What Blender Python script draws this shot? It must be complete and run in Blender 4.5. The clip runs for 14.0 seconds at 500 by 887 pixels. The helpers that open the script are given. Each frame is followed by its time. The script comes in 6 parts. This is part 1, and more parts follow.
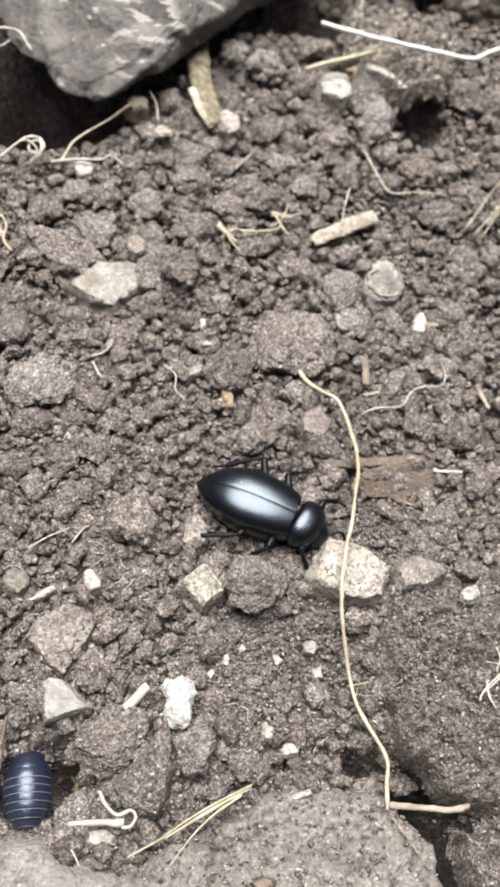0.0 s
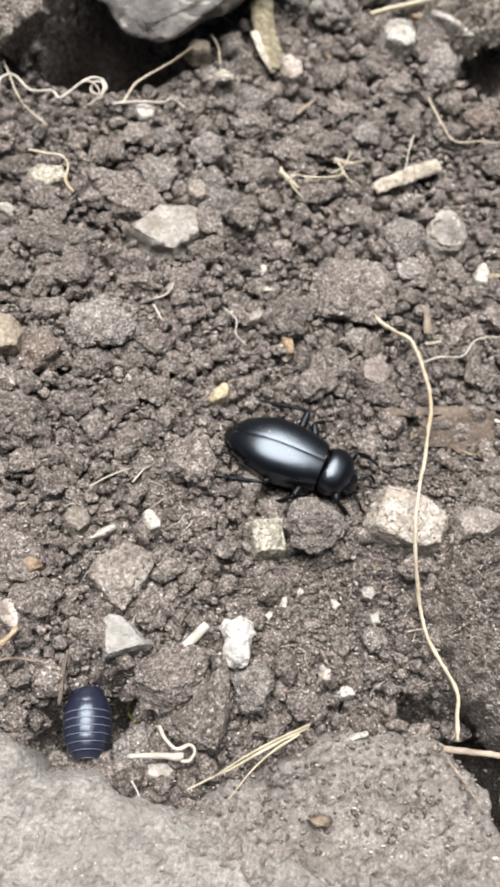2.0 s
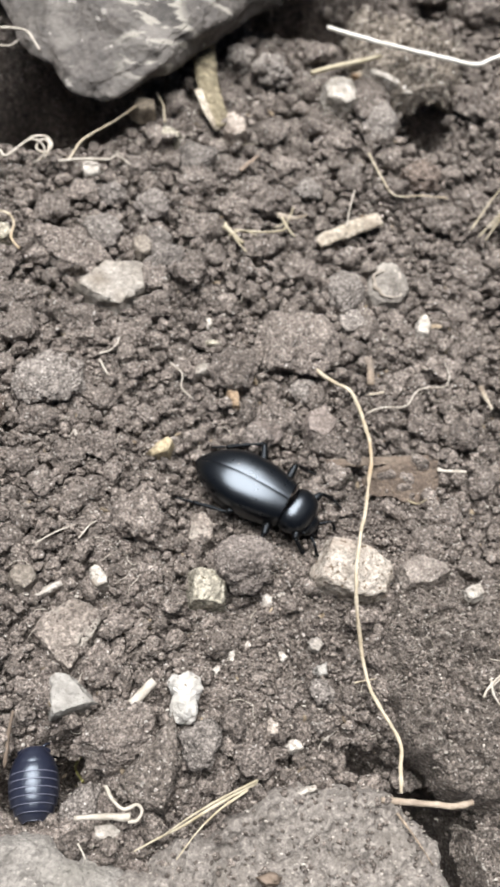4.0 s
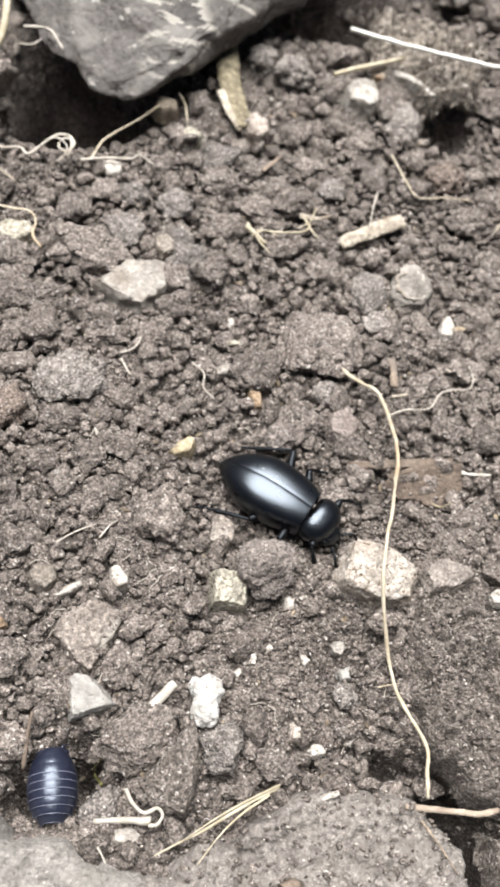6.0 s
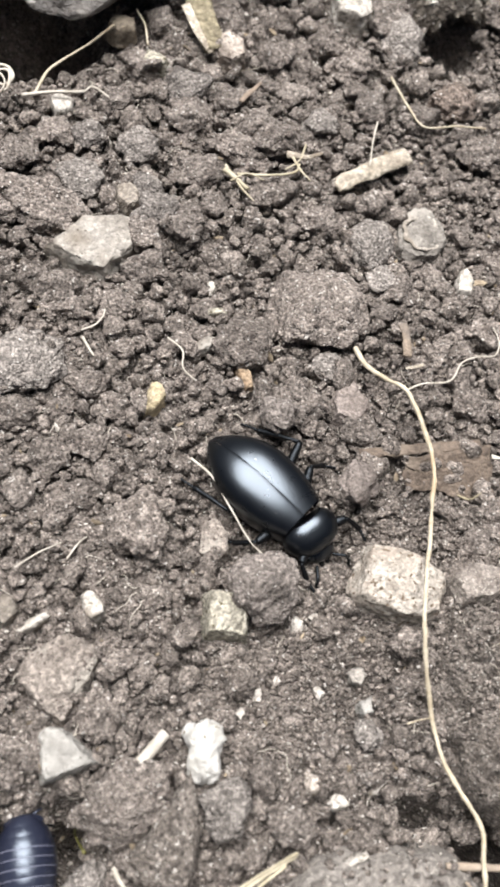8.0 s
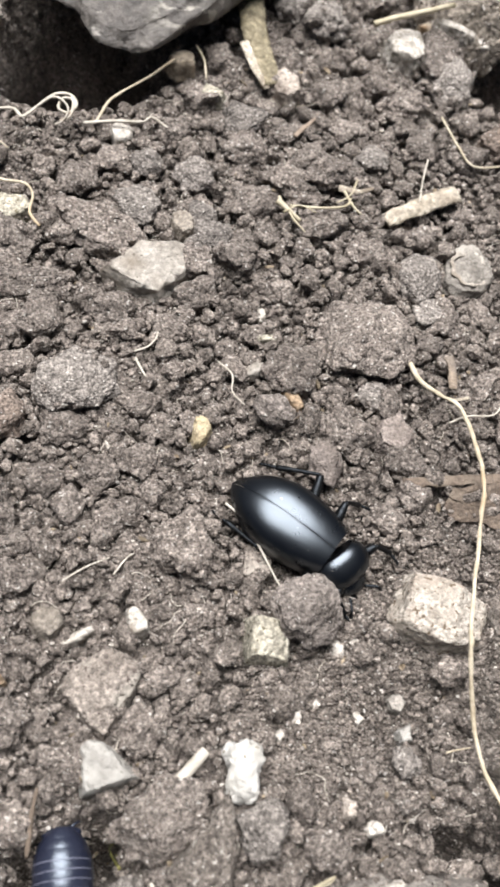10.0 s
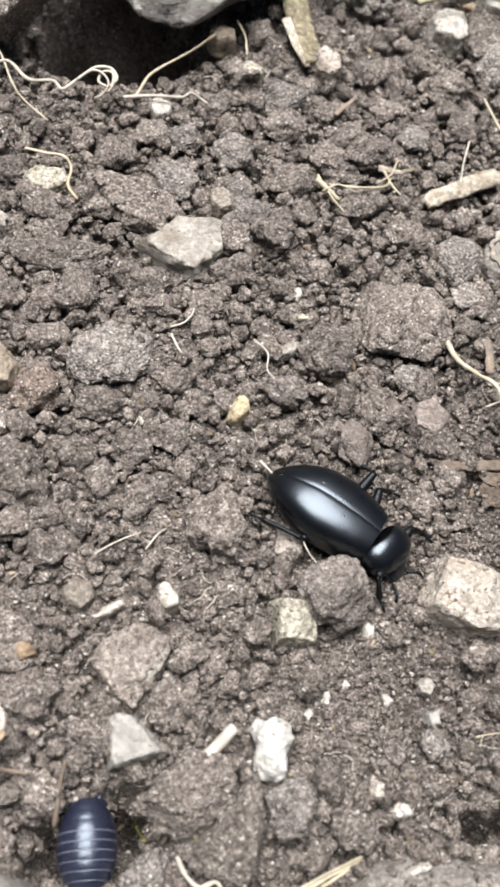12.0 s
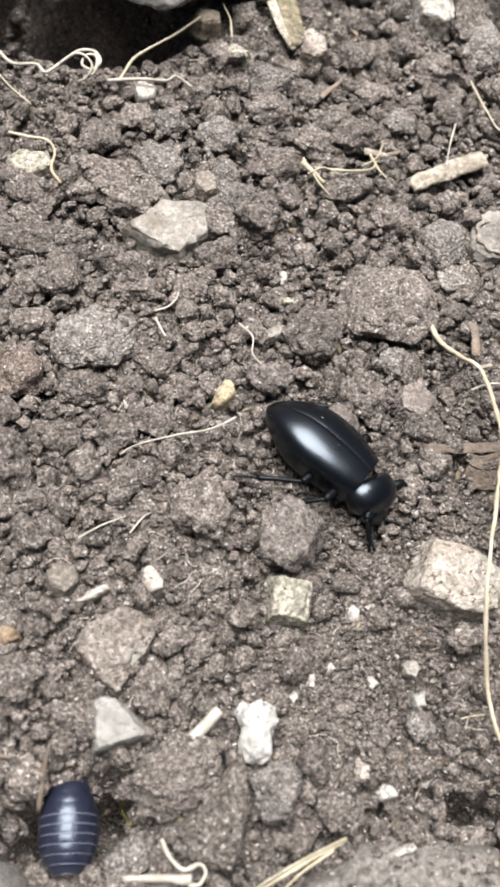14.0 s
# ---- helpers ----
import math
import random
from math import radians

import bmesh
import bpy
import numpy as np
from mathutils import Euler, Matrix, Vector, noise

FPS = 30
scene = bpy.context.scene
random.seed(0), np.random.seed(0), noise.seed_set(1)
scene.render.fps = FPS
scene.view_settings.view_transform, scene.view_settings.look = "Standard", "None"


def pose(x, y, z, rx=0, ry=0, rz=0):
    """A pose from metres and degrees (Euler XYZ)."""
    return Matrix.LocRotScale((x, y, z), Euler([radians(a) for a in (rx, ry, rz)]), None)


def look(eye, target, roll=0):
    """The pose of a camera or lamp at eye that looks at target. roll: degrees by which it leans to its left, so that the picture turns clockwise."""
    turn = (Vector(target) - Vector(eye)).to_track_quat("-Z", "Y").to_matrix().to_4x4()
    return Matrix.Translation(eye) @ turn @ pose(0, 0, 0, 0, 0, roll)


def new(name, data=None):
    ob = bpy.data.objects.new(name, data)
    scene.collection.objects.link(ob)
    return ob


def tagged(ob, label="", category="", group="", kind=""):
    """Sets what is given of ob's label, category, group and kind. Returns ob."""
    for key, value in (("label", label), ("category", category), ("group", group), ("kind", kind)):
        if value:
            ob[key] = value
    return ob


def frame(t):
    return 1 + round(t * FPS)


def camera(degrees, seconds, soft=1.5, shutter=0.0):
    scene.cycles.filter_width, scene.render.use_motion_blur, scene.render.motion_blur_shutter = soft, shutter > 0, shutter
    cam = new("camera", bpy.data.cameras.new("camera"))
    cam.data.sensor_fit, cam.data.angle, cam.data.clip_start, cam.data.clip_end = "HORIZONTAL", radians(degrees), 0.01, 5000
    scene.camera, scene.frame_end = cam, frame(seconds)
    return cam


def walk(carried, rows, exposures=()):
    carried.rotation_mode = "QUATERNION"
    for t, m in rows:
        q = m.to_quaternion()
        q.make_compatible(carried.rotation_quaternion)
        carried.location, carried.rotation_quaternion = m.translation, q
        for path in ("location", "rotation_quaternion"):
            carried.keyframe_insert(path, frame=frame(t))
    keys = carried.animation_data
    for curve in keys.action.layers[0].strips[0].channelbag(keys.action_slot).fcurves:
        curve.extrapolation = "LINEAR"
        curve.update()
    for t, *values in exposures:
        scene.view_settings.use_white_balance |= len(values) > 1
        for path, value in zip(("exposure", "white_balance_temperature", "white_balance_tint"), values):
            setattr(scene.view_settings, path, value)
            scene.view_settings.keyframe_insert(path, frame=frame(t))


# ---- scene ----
# Millimetres are used for sizes below; MM turns them into metres.
MM = 0.001

# ---- camera ----
cam = camera(29.97, 14.0, soft=3.0)
cam.data.dof.use_dof = True   # a small phone lens close up
cam.data.dof.focus_distance, cam.data.dof.aperture_fstop = 0.122, 48
walk(cam, [
    (0.0, pose(-0.01260, -0.05583, 0.12968, 25.16, -6.25, -0.26)),
    (0.5, pose(-0.01240, -0.05572, 0.12983, 26.49, -7.94, -1.11)),
    (1.0, pose(-0.01936, -0.05846, 0.12805, 25.69, -6.68, 1.44)),
    (1.5, pose(-0.01989, -0.05832, 0.12853, 25.37, -5.16, 2.75)),
    (2.0, pose(-0.01756, -0.05938, 0.12719, 23.24, -5.42, 1.62)),
    (2.5, pose(-0.01584, -0.05811, 0.12794, 24.17, -6.07, 0.52)),
    (3.0, pose(-0.01536, -0.05824, 0.12856, 24.22, -6.81, 0.00)),
    (3.5, pose(-0.01479, -0.05750, 0.12948, 25.15, -6.99, -0.14)),
    (6.0, pose(-0.01716, -0.05811, 0.12734, 26.15, -6.90, 0.57)),
    (6.5, pose(-0.01726, -0.04822, 0.11433, 22.36, -6.03, 0.21)),
    (7.0, pose(-0.01587, -0.03911, 0.10771, 21.19, -6.23, -1.72)),
    (7.5, pose(-0.01418, -0.04029, 0.10904, 21.70, -6.66, -2.46)),
    (8.0, pose(-0.01704, -0.04197, 0.10988, 22.58, -7.25, -2.22)),
    (8.5, pose(-0.01903, -0.04190, 0.11170, 24.64, -7.76, -1.23)),
    (9.0, pose(-0.01998, -0.04255, 0.11139, 24.67, -7.27, -0.57)),
    (11.5, pose(-0.02225, -0.04471, 0.10942, 23.69, -7.14, 1.61)),
    (12.0, pose(-0.02283, -0.04484, 0.10919, 23.49, -6.75, 2.03)),
    (12.5, pose(-0.02267, -0.04461, 0.10901, 23.36, -6.69, 2.01)),
    (13.0, pose(-0.02248, -0.04502, 0.10910, 23.33, -6.74, 1.99)),
    (13.5, pose(-0.02187, -0.04520, 0.10877, 23.17, -6.83, 1.88)),
    (14.0, pose(-0.02118, -0.04568, 0.10858, 23.08, -6.79, 1.68)),
], exposures=[(0.0, 0.94), (2.0, 0.88), (3.0, 0.82), (3.6, 0.81), (6.0, 1.01), (7.0, 0.93), (9.0, 0.95), (11.5, 0.92), (12.5, 0.93), (13.5, 0.93), (14.0, 0.92)])

# ---- world and sun ----
world = bpy.data.worlds.new("sky")
scene.world = world
world.use_nodes = True
wn = world.node_tree
sky = wn.nodes.new("ShaderNodeTexSky")
sky.sky_type = "NISHITA"
sky.sun_disc = False
SUN_UP, SUN_TURN = radians(74), radians(-20)   # height, and turn from +y
sky.sun_elevation, sky.sun_rotation = SUN_UP, SUN_TURN
sky.dust_density, sky.air_density = 4.0, 1.0
wn.nodes["Background"].inputs["Strength"].default_value = 0.015
wn.links.new(sky.outputs["Color"], wn.nodes["Background"].inputs["Color"])
lamp = bpy.data.lights.new("sun", "SUN")
lamp.energy, lamp.angle, lamp.color = 5.65, radians(50), (0.985, 0.982, 0.995)
sun = new("sun", lamp)
sun_way = Vector((math.sin(SUN_TURN) * math.cos(SUN_UP), math.cos(SUN_TURN) * math.cos(SUN_UP), math.sin(SUN_UP)))
sun.matrix_world = look(sun_way * 2, (0, 0, 0))


# ---- materials ----
def material(name, dark, light, scale=500, rough=0.9, specks=None, speck_size=1800, speck_amount=0.62, bump=0.25, bump_scale=1800,
             vary=0.18, patches=None, patch_scale=120, patch_amount=0.5, island=False, gloss=0.3, fine=0, deep=1.0, scuffs=None):
    """A dull mineral or plant surface: two tones mixed by noise, patches, specks, grain and relief."""
    m = bpy.data.materials.new(name)
    m.use_nodes = True
    n, k = m.node_tree.nodes, m.node_tree.links
    p = n["Principled BSDF"]
    tc, info = n.new("ShaderNodeTexCoord"), n.new("ShaderNodeObjectInfo")
    shift = n.new("ShaderNodeVectorMath")
    shift.operation = "MULTIPLY_ADD"
    k.new(info.outputs["Random"], shift.inputs[0])
    shift.inputs[1].default_value = (0.7, 0.4, 0.9)
    k.new(tc.outputs["Object"], shift.inputs[2])

    def grain(size, detail=5, roughness=0.6):
        t = n.new("ShaderNodeTexNoise")
        t.inputs["Scale"].default_value, t.inputs["Detail"].default_value, t.inputs["Roughness"].default_value = size, detail, roughness
        k.new(shift.outputs[0], t.inputs["Vector"])
        return t.outputs["Fac"]

    def ramp(value, low, high):
        r = n.new("ShaderNodeMapRange")
        r.inputs["From Min"].default_value, r.inputs["From Max"].default_value = low, high
        k.new(value, r.inputs["Value"])
        return r.outputs["Result"]

    def mix(factor, a, b):
        x = n.new("ShaderNodeMix")
        x.data_type = "RGBA"
        k.new(factor, x.inputs["Factor"])
        for socket, value in ((x.inputs[6], a), (x.inputs[7], b)):
            if isinstance(value, tuple):
                socket.default_value = (*value, 1)
            else:
                k.new(value, socket)
        return x.outputs[2]

    colour = mix(ramp(grain(scale), 0.35, 0.66), dark, light)
    if fine:
        # random grain tones, deepened to stand in for shade in fine crevices
        tone = n.new("ShaderNodeMix")
        tone.data_type, tone.blend_type = "RGBA", "MULTIPLY"
        tone.inputs["Factor"].default_value = 1.0
        k.new(mix(ramp(grain(fine, 3, 0.7), 0.37, 0.66), tuple(1 - deep * q for q in (0.46, 0.48, 0.49)), tuple(1 + deep * q for q in (0.62, 0.60, 0.58))), tone.inputs[6])
        k.new(colour, tone.inputs[7])
        colour = tone.outputs[2]
        cells = n.new("ShaderNodeTexVoronoi")   # single mineral grains
        cells.inputs["Scale"].default_value = fine * 1.15
        k.new(shift.outputs[0], cells.inputs["Vector"])
        shade = n.new("ShaderNodeMapRange")
        shade.inputs["To Min"].default_value, shade.inputs["To Max"].default_value = 1 - 0.36 * deep, 1 + 0.40 * deep
        split = n.new("ShaderNodeSeparateColor")
        k.new(cells.outputs["Color"], split.inputs["Color"])
        k.new(split.outputs["Red"], shade.inputs["Value"])
        lit = n.new("ShaderNodeVectorMath")
        lit.operation = "SCALE"
        k.new(colour, lit.inputs[0])
        k.new(shade.outputs["Result"], lit.inputs["Scale"])
        colour = lit.outputs[0]
    if patches:
        colour = mix(ramp(grain(patch_scale, 3), patch_amount, patch_amount + 0.14), colour, patches)
    if scuffs:   # pale chipped streaks, all running one way
        lean, far = n.new("ShaderNodeMapping"), n.new("ShaderNodeTexNoise")
        lean.inputs["Rotation"].default_value, lean.inputs["Scale"].default_value = (0.3, 0.2, radians(38)), (170, 560, 350)
        k.new(shift.outputs[0], lean.inputs["Vector"])
        far.inputs["Scale"].default_value, far.inputs["Detail"].default_value = 1.0, 4
        k.new(lean.outputs["Vector"], far.inputs["Vector"])
        some = n.new("ShaderNodeMath")
        some.operation = "MULTIPLY"
        k.new(ramp(far.outputs["Fac"], 0.55, 0.60), some.inputs[0])
        k.new(ramp(grain(40, 2), 0.49, 0.56), some.inputs[1])
        colour = mix(some.outputs[0], colour, scuffs)
    if specks:
        colour = mix(ramp(grain(speck_size, 2, 0.5), speck_amount, speck_amount + 0.04), colour, specks)
    hsv = n.new("ShaderNodeHueSaturation")
    if island:
        geo = n.new("ShaderNodeNewGeometry")
        chance = geo.outputs["Random Per Island"]
    else:
        chance = info.outputs["Random"]
    v = n.new("ShaderNodeMapRange")
    v.inputs["To Min"].default_value, v.inputs["To Max"].default_value = 1 - vary, 1 + vary
    k.new(chance, v.inputs["Value"])
    k.new(v.outputs["Result"], hsv.inputs["Value"])
    k.new(colour, hsv.inputs["Color"])
    k.new(hsv.outputs["Color"], p.inputs["Base Color"])
    p.inputs["Roughness"].default_value, p.inputs["Specular IOR Level"].default_value = rough, gloss
    b = n.new("ShaderNodeBump")
    b.inputs["Strength"].default_value, b.inputs["Distance"].default_value = 1.0, bump * MM
    k.new(grain(bump_scale, 6, 0.65), b.inputs["Height"])
    if fine:
        g = n.new("ShaderNodeBump")
        g.invert = True
        g.inputs["Strength"].default_value, g.inputs["Distance"].default_value = 1.0, 0.26 * deep * MM
        k.new(cells.outputs["Distance"], g.inputs["Height"])
        k.new(b.outputs["Normal"], g.inputs["Normal"])
        b = g
    k.new(b.outputs["Normal"], p.inputs["Normal"])
    return m


SPECK = (0.56, 0.52, 0.47)
soil = material("soil", (0.120, 0.102, 0.087), (0.246, 0.212, 0.187), 700, specks=SPECK, vary=0.0, bump=1.0, bump_scale=1900, speck_amount=0.65, speck_size=1700, fine=2300)
crumb_soil = material("crumb_soil", (0.139, 0.118, 0.101), (0.266, 0.231, 0.202), 700, specks=SPECK, island=True, vary=0.22, bump=1.0, bump_scale=1900, speck_size=1700, speck_amount=0.655, fine=2300)
clod_soil = material("clod_soil", (0.138, 0.116, 0.100), (0.263, 0.230, 0.202), 650, specks=SPECK, vary=0.22, bump=1.0, bump_scale=1900, speck_size=1700, speck_amount=0.655, fine=2300)
clod_grey = material("clod_grey", (0.142, 0.127, 0.113), (0.240, 0.217, 0.195), 500, specks=SPECK, speck_amount=0.67, vary=0.1, bump=0.4, fine=2300)
clod_dark = material("clod_dark", (0.118, 0.105, 0.094), (0.205, 0.184, 0.165), 300, specks=SPECK, speck_amount=0.67, vary=0.1, bump=0.4, fine=2300)
clod_brown = material("clod_brown", (0.121, 0.095, 0.077), (0.220, 0.179, 0.151), 300, specks=SPECK, speck_amount=0.67, vary=0.1, bump=0.5, fine=2300)
clod_pale = material("clod_pale", (0.186, 0.159, 0.138), (0.319, 0.281, 0.245), 450, specks=(0.5, 0.46, 0.4), vary=0.05, bump=0.9, bump_scale=1400, speck_size=2200, speck_amount=0.65, fine=2300, deep=0.6)
clod_mid = material("clod_mid", (0.125, 0.107, 0.091), (0.217, 0.190, 0.166), 450, specks=(0.46, 0.42, 0.37), vary=0.05, bump=1.0, bump_scale=1700, speck_size=1500, speck_amount=0.63, fine=2000)
clod_smooth = material("clod_smooth", (0.142, 0.123, 0.108), (0.244, 0.213, 0.190), 350, specks=SPECK, speck_amount=0.67, vary=0.05, bump=0.8, fine=2000, deep=0.85)
rust_clod = material("rust_clod", (0.143, 0.119, 0.104), (0.232, 0.198, 0.176), 260, bump=0.4, fine=2300, deep=0.6)
pale_stone = material("pale_stone", (0.238, 0.211, 0.178), (0.440, 0.406, 0.358), 300, patches=(0.21, 0.172, 0.132), patch_scale=85, patch_amount=0.50, specks=(0.12, 0.1, 0.08), speck_size=1400, speck_amount=0.68, bump=0.4, fine=1300, deep=0.4)
tan_stone = material("tan_stone", (0.19, 0.155, 0.115), (0.36, 0.305, 0.235), 300, patches=(0.26, 0.16, 0.085), patch_scale=200, patch_amount=0.57, bump=0.4, fine=1900, deep=0.5)
tan_grey = material("tan_grey", (0.17, 0.145, 0.118), (0.30, 0.265, 0.222), 400, bump=0.5, fine=1900, deep=0.6)
yellow_stone = material("yellow_stone", (0.265, 0.244, 0.191), (0.424, 0.395, 0.323), 450, specks=(0.12, 0.10, 0.06), speck_size=1900, speck_amount=0.63, bump=0.3, fine=1700, deep=0.8)
white_stone = material("white_stone", (0.33, 0.30, 0.258), (0.50, 0.465, 0.415), 420, patches=(0.24, 0.205, 0.165), patch_scale=330, patch_amount=0.57, specks=(0.20, 0.17, 0.13), speck_size=1400, speck_amount=0.64, bump=0.35, fine=1500, deep=0.5)
chalk = material("chalk", (0.46, 0.435, 0.39), (0.58, 0.56, 0.525), 300, specks=(0.22, 0.19, 0.15), speck_size=800, speck_amount=0.66, bump=0.8, bump_scale=900)
waxy_stone = material("waxy_stone", (0.35, 0.282, 0.17), (0.49, 0.415, 0.28), 500, patches=(0.27, 0.21, 0.11), patch_scale=330, patch_amount=0.57, bump=0.3, fine=1700, deep=0.6, rough=0.55)
brick_stone = material("brick_stone", (0.142, 0.121, 0.103), (0.252, 0.220, 0.190), 300, patches=(0.38, 0.342, 0.292), patch_scale=170, patch_amount=0.54, specks=(0.09, 0.07, 0.06), bump=0.5, fine=1700, deep=0.8)
pink_stone = material("pink_stone", (0.27, 0.225, 0.185), (0.46, 0.405, 0.35), 300, patches=(0.17, 0.14, 0.115), patch_scale=220, patch_amount=0.55, specks=(0.14, 0.11, 0.09), bump=0.4, fine=1700, deep=0.5)
grey_stone = material("grey_stone", (0.24, 0.224, 0.20), (0.39, 0.37, 0.335), 420, patches=(0.19, 0.172, 0.15), patch_scale=260, patch_amount=0.57, specks=(0.14, 0.12, 0.1), speck_amount=0.68, bump=0.7, bump_scale=1000, rough=0.8)
speckled_stone = material("speckled_stone", (0.255, 0.222, 0.183), (0.430, 0.390, 0.338), 420, patches=(0.265, 0.205, 0.160), patch_scale=210, patch_amount=0.54, specks=(0.13, 0.095, 0.065), speck_size=1500, speck_amount=0.61, bump=0.5, fine=1800, deep=0.5)
ring_stone = material("ring_stone", (0.165, 0.148, 0.128), (0.280, 0.256, 0.225), 300, patches=(0.42, 0.385, 0.335), patch_scale=260, patch_amount=0.52, bump=0.45, fine=1700, deep=0.5)
rust_stone = material("rust_stone", (0.19, 0.13, 0.08), (0.35, 0.265, 0.18), 400, bump=0.3, fine=1900, deep=0.5)
rock_grey = material("rock_grey", (0.055, 0.049, 0.043), (0.106, 0.094, 0.084), 110, patches=(0.185, 0.168, 0.149), patch_scale=60, patch_amount=0.57, specks=(0.30, 0.275, 0.245), speck_size=520, speck_amount=0.67, bump=0.9, bump_scale=420, rough=0.55, gloss=0.35, fine=800, deep=0.5, scuffs=(0.33, 0.305, 0.26))
rock_brown = material("rock_brown", (0.125, 0.107, 0.087), (0.205, 0.180, 0.150), 150, patches=(0.215, 0.193, 0.163), patch_scale=90, patch_amount=0.60, specks=SPECK, speck_size=900, speck_amount=0.66, bump=0.6, bump_scale=600, fine=1300)
rock_pale = material("rock_pale", (0.167, 0.154, 0.137), (0.246, 0.230, 0.207), 240, patches=(0.185, 0.172, 0.148), patch_scale=60, specks=(0.36, 0.33, 0.29), speck_size=1700, speck_amount=0.68, bump=0.6, bump_scale=1300, fine=1500, deep=0.45)
earth_pale = material("earth_pale", (0.176, 0.157, 0.138), (0.276, 0.250, 0.222), 300, patches=(0.19, 0.168, 0.142), patch_scale=80, specks=(0.40, 0.365, 0.32), speck_size=1700, speck_amount=0.67, bump=0.7, bump_scale=1300, fine=1700, deep=0.5)
root_skin = material("root_skin", (0.35, 0.290, 0.200), (0.54, 0.475, 0.365), 350, patches=(0.33, 0.225, 0.12), patch_scale=90, patch_amount=0.56, bump=0.2, rough=0.6, vary=0.1)
white_root = material("white_root", (0.33, 0.295, 0.24), (0.51, 0.465, 0.40), 500, patches=(0.26, 0.22, 0.17), patch_scale=250, patch_amount=0.58, bump=0.15, rough=0.6, vary=0.08)
root_brown = material("root_brown", (0.155, 0.12, 0.088), (0.25, 0.20, 0.15), 350, patches=(0.17, 0.14, 0.115), patch_scale=240, patch_amount=0.52, bump=0.4, rough=0.75, fine=1500, deep=0.5)
root_tan = material("root_tan", (0.24, 0.185, 0.135), (0.38, 0.315, 0.245), 350, patches=(0.20, 0.155, 0.12), patch_scale=200, patch_amount=0.54, bump=0.3, rough=0.7)
bleached = material("bleached", (0.60, 0.57, 0.50), (0.72, 0.70, 0.65), 400, bump=0.08, rough=0.5, vary=0.03)
straw = material("straw", (0.28, 0.238, 0.155), (0.45, 0.40, 0.295), 400, bump=0.15, rough=0.55, vary=0.12)
pale_wood = material("pale_wood", (0.25, 0.213, 0.163), (0.405, 0.362, 0.295), 350, patches=(0.17, 0.135, 0.10), patch_scale=220, patch_amount=0.52, bump=0.3, rough=0.7, fine=1500, deep=0.5)
stalk = material("stalk", (0.17, 0.142, 0.088), (0.32, 0.275, 0.185), 300, patches=(0.11, 0.088, 0.058), patch_scale=260, patch_amount=0.55, bump=0.5, rough=0.65, fine=1200, deep=0.5)
bark = material("bark", (0.10, 0.075, 0.055), (0.22, 0.17, 0.13), 400, bump=0.25)
litter = material("litter", (0.14, 0.105, 0.07), (0.29, 0.235, 0.165), 600, island=True, vary=0.45, bump=0.3)
green = material("green", (0.11, 0.105, 0.03), (0.21, 0.19, 0.07), 400, bump=0.1, rough=0.5)
leaf_brown = material("leaf_brown", (0.098, 0.073, 0.055), (0.172, 0.133, 0.102), 220, patches=(0.215, 0.172, 0.132), patch_scale=150, bump=0.4, rough=0.7, fine=1700, deep=0.5)


def chitin(name, colour, rough, coat, bump=0.02, bump_scale=2600, ior=1.6, dust=0.0):
    """Hard glossy insect shell with a fine grain."""
    m = bpy.data.materials.new(name)
    m.use_nodes = True
    n, k = m.node_tree.nodes, m.node_tree.links
    p = n["Principled BSDF"]
    tc, t, c = n.new("ShaderNodeTexCoord"), n.new("ShaderNodeTexNoise"), n.new("ShaderNodeMapRange")
    t.inputs["Scale"].default_value, t.inputs["Detail"].default_value = bump_scale, 4
    k.new(tc.outputs["Object"], t.inputs["Vector"])
    b = n.new("ShaderNodeBump")
    b.inputs["Distance"].default_value = bump * MM
    k.new(t.outputs["Fac"], b.inputs["Height"])
    k.new(b.outputs["Normal"], p.inputs["Normal"])
    c.inputs["To Min"].default_value, c.inputs["To Max"].default_value = rough * 0.85, rough * 1.2
    k.new(t.outputs["Fac"], c.inputs["Value"])
    k.new(c.outputs["Result"], p.inputs["Roughness"])
    p.inputs["Base Color"].default_value = (*colour, 1)
    if dust:   # dry soil dust caught on the shell
        d, e, x = n.new("ShaderNodeTexNoise"), n.new("ShaderNodeMapRange"), n.new("ShaderNodeMix")
        d.inputs["Scale"].default_value, d.inputs["Detail"].default_value = 1500, 2
        k.new(tc.outputs["Object"], d.inputs["Vector"])
        e.inputs["From Min"].default_value, e.inputs["From Max"].default_value = dust, dust + 0.05
        k.new(d.outputs["Fac"], e.inputs["Value"])
        x.data_type = "RGBA"
        x.inputs[6].default_value, x.inputs[7].default_value = (*colour, 1), (0.16, 0.14, 0.12, 1)
        k.new(e.outputs["Result"], x.inputs["Factor"])
        k.new(x.outputs[2], p.inputs["Base Color"])
    p.inputs["Specular Tint"].default_value = (0.80, 0.90, 1.0, 1)
    p.inputs["Coat Weight"].default_value, p.inputs["Coat Roughness"].default_value = coat, rough * 0.7
    p.inputs["IOR"].default_value = ior
    return m


shell_black = chitin("shell_black", (0.0016, 0.0017, 0.0022), 0.28, 0.0, 0.02, 420, 1.67, 0.735)
leg_black = chitin("leg_black", (0.003, 0.0028, 0.0028), 0.40, 0.0, 0.05, 2600, 1.32)
shell_blue = chitin("shell_blue", (0.012, 0.0137, 0.025), 0.33, 0.0, 0.10, 800, 1.66)
shell_edge = chitin("shell_edge", (0.085, 0.086, 0.115), 0.5, 0.0)


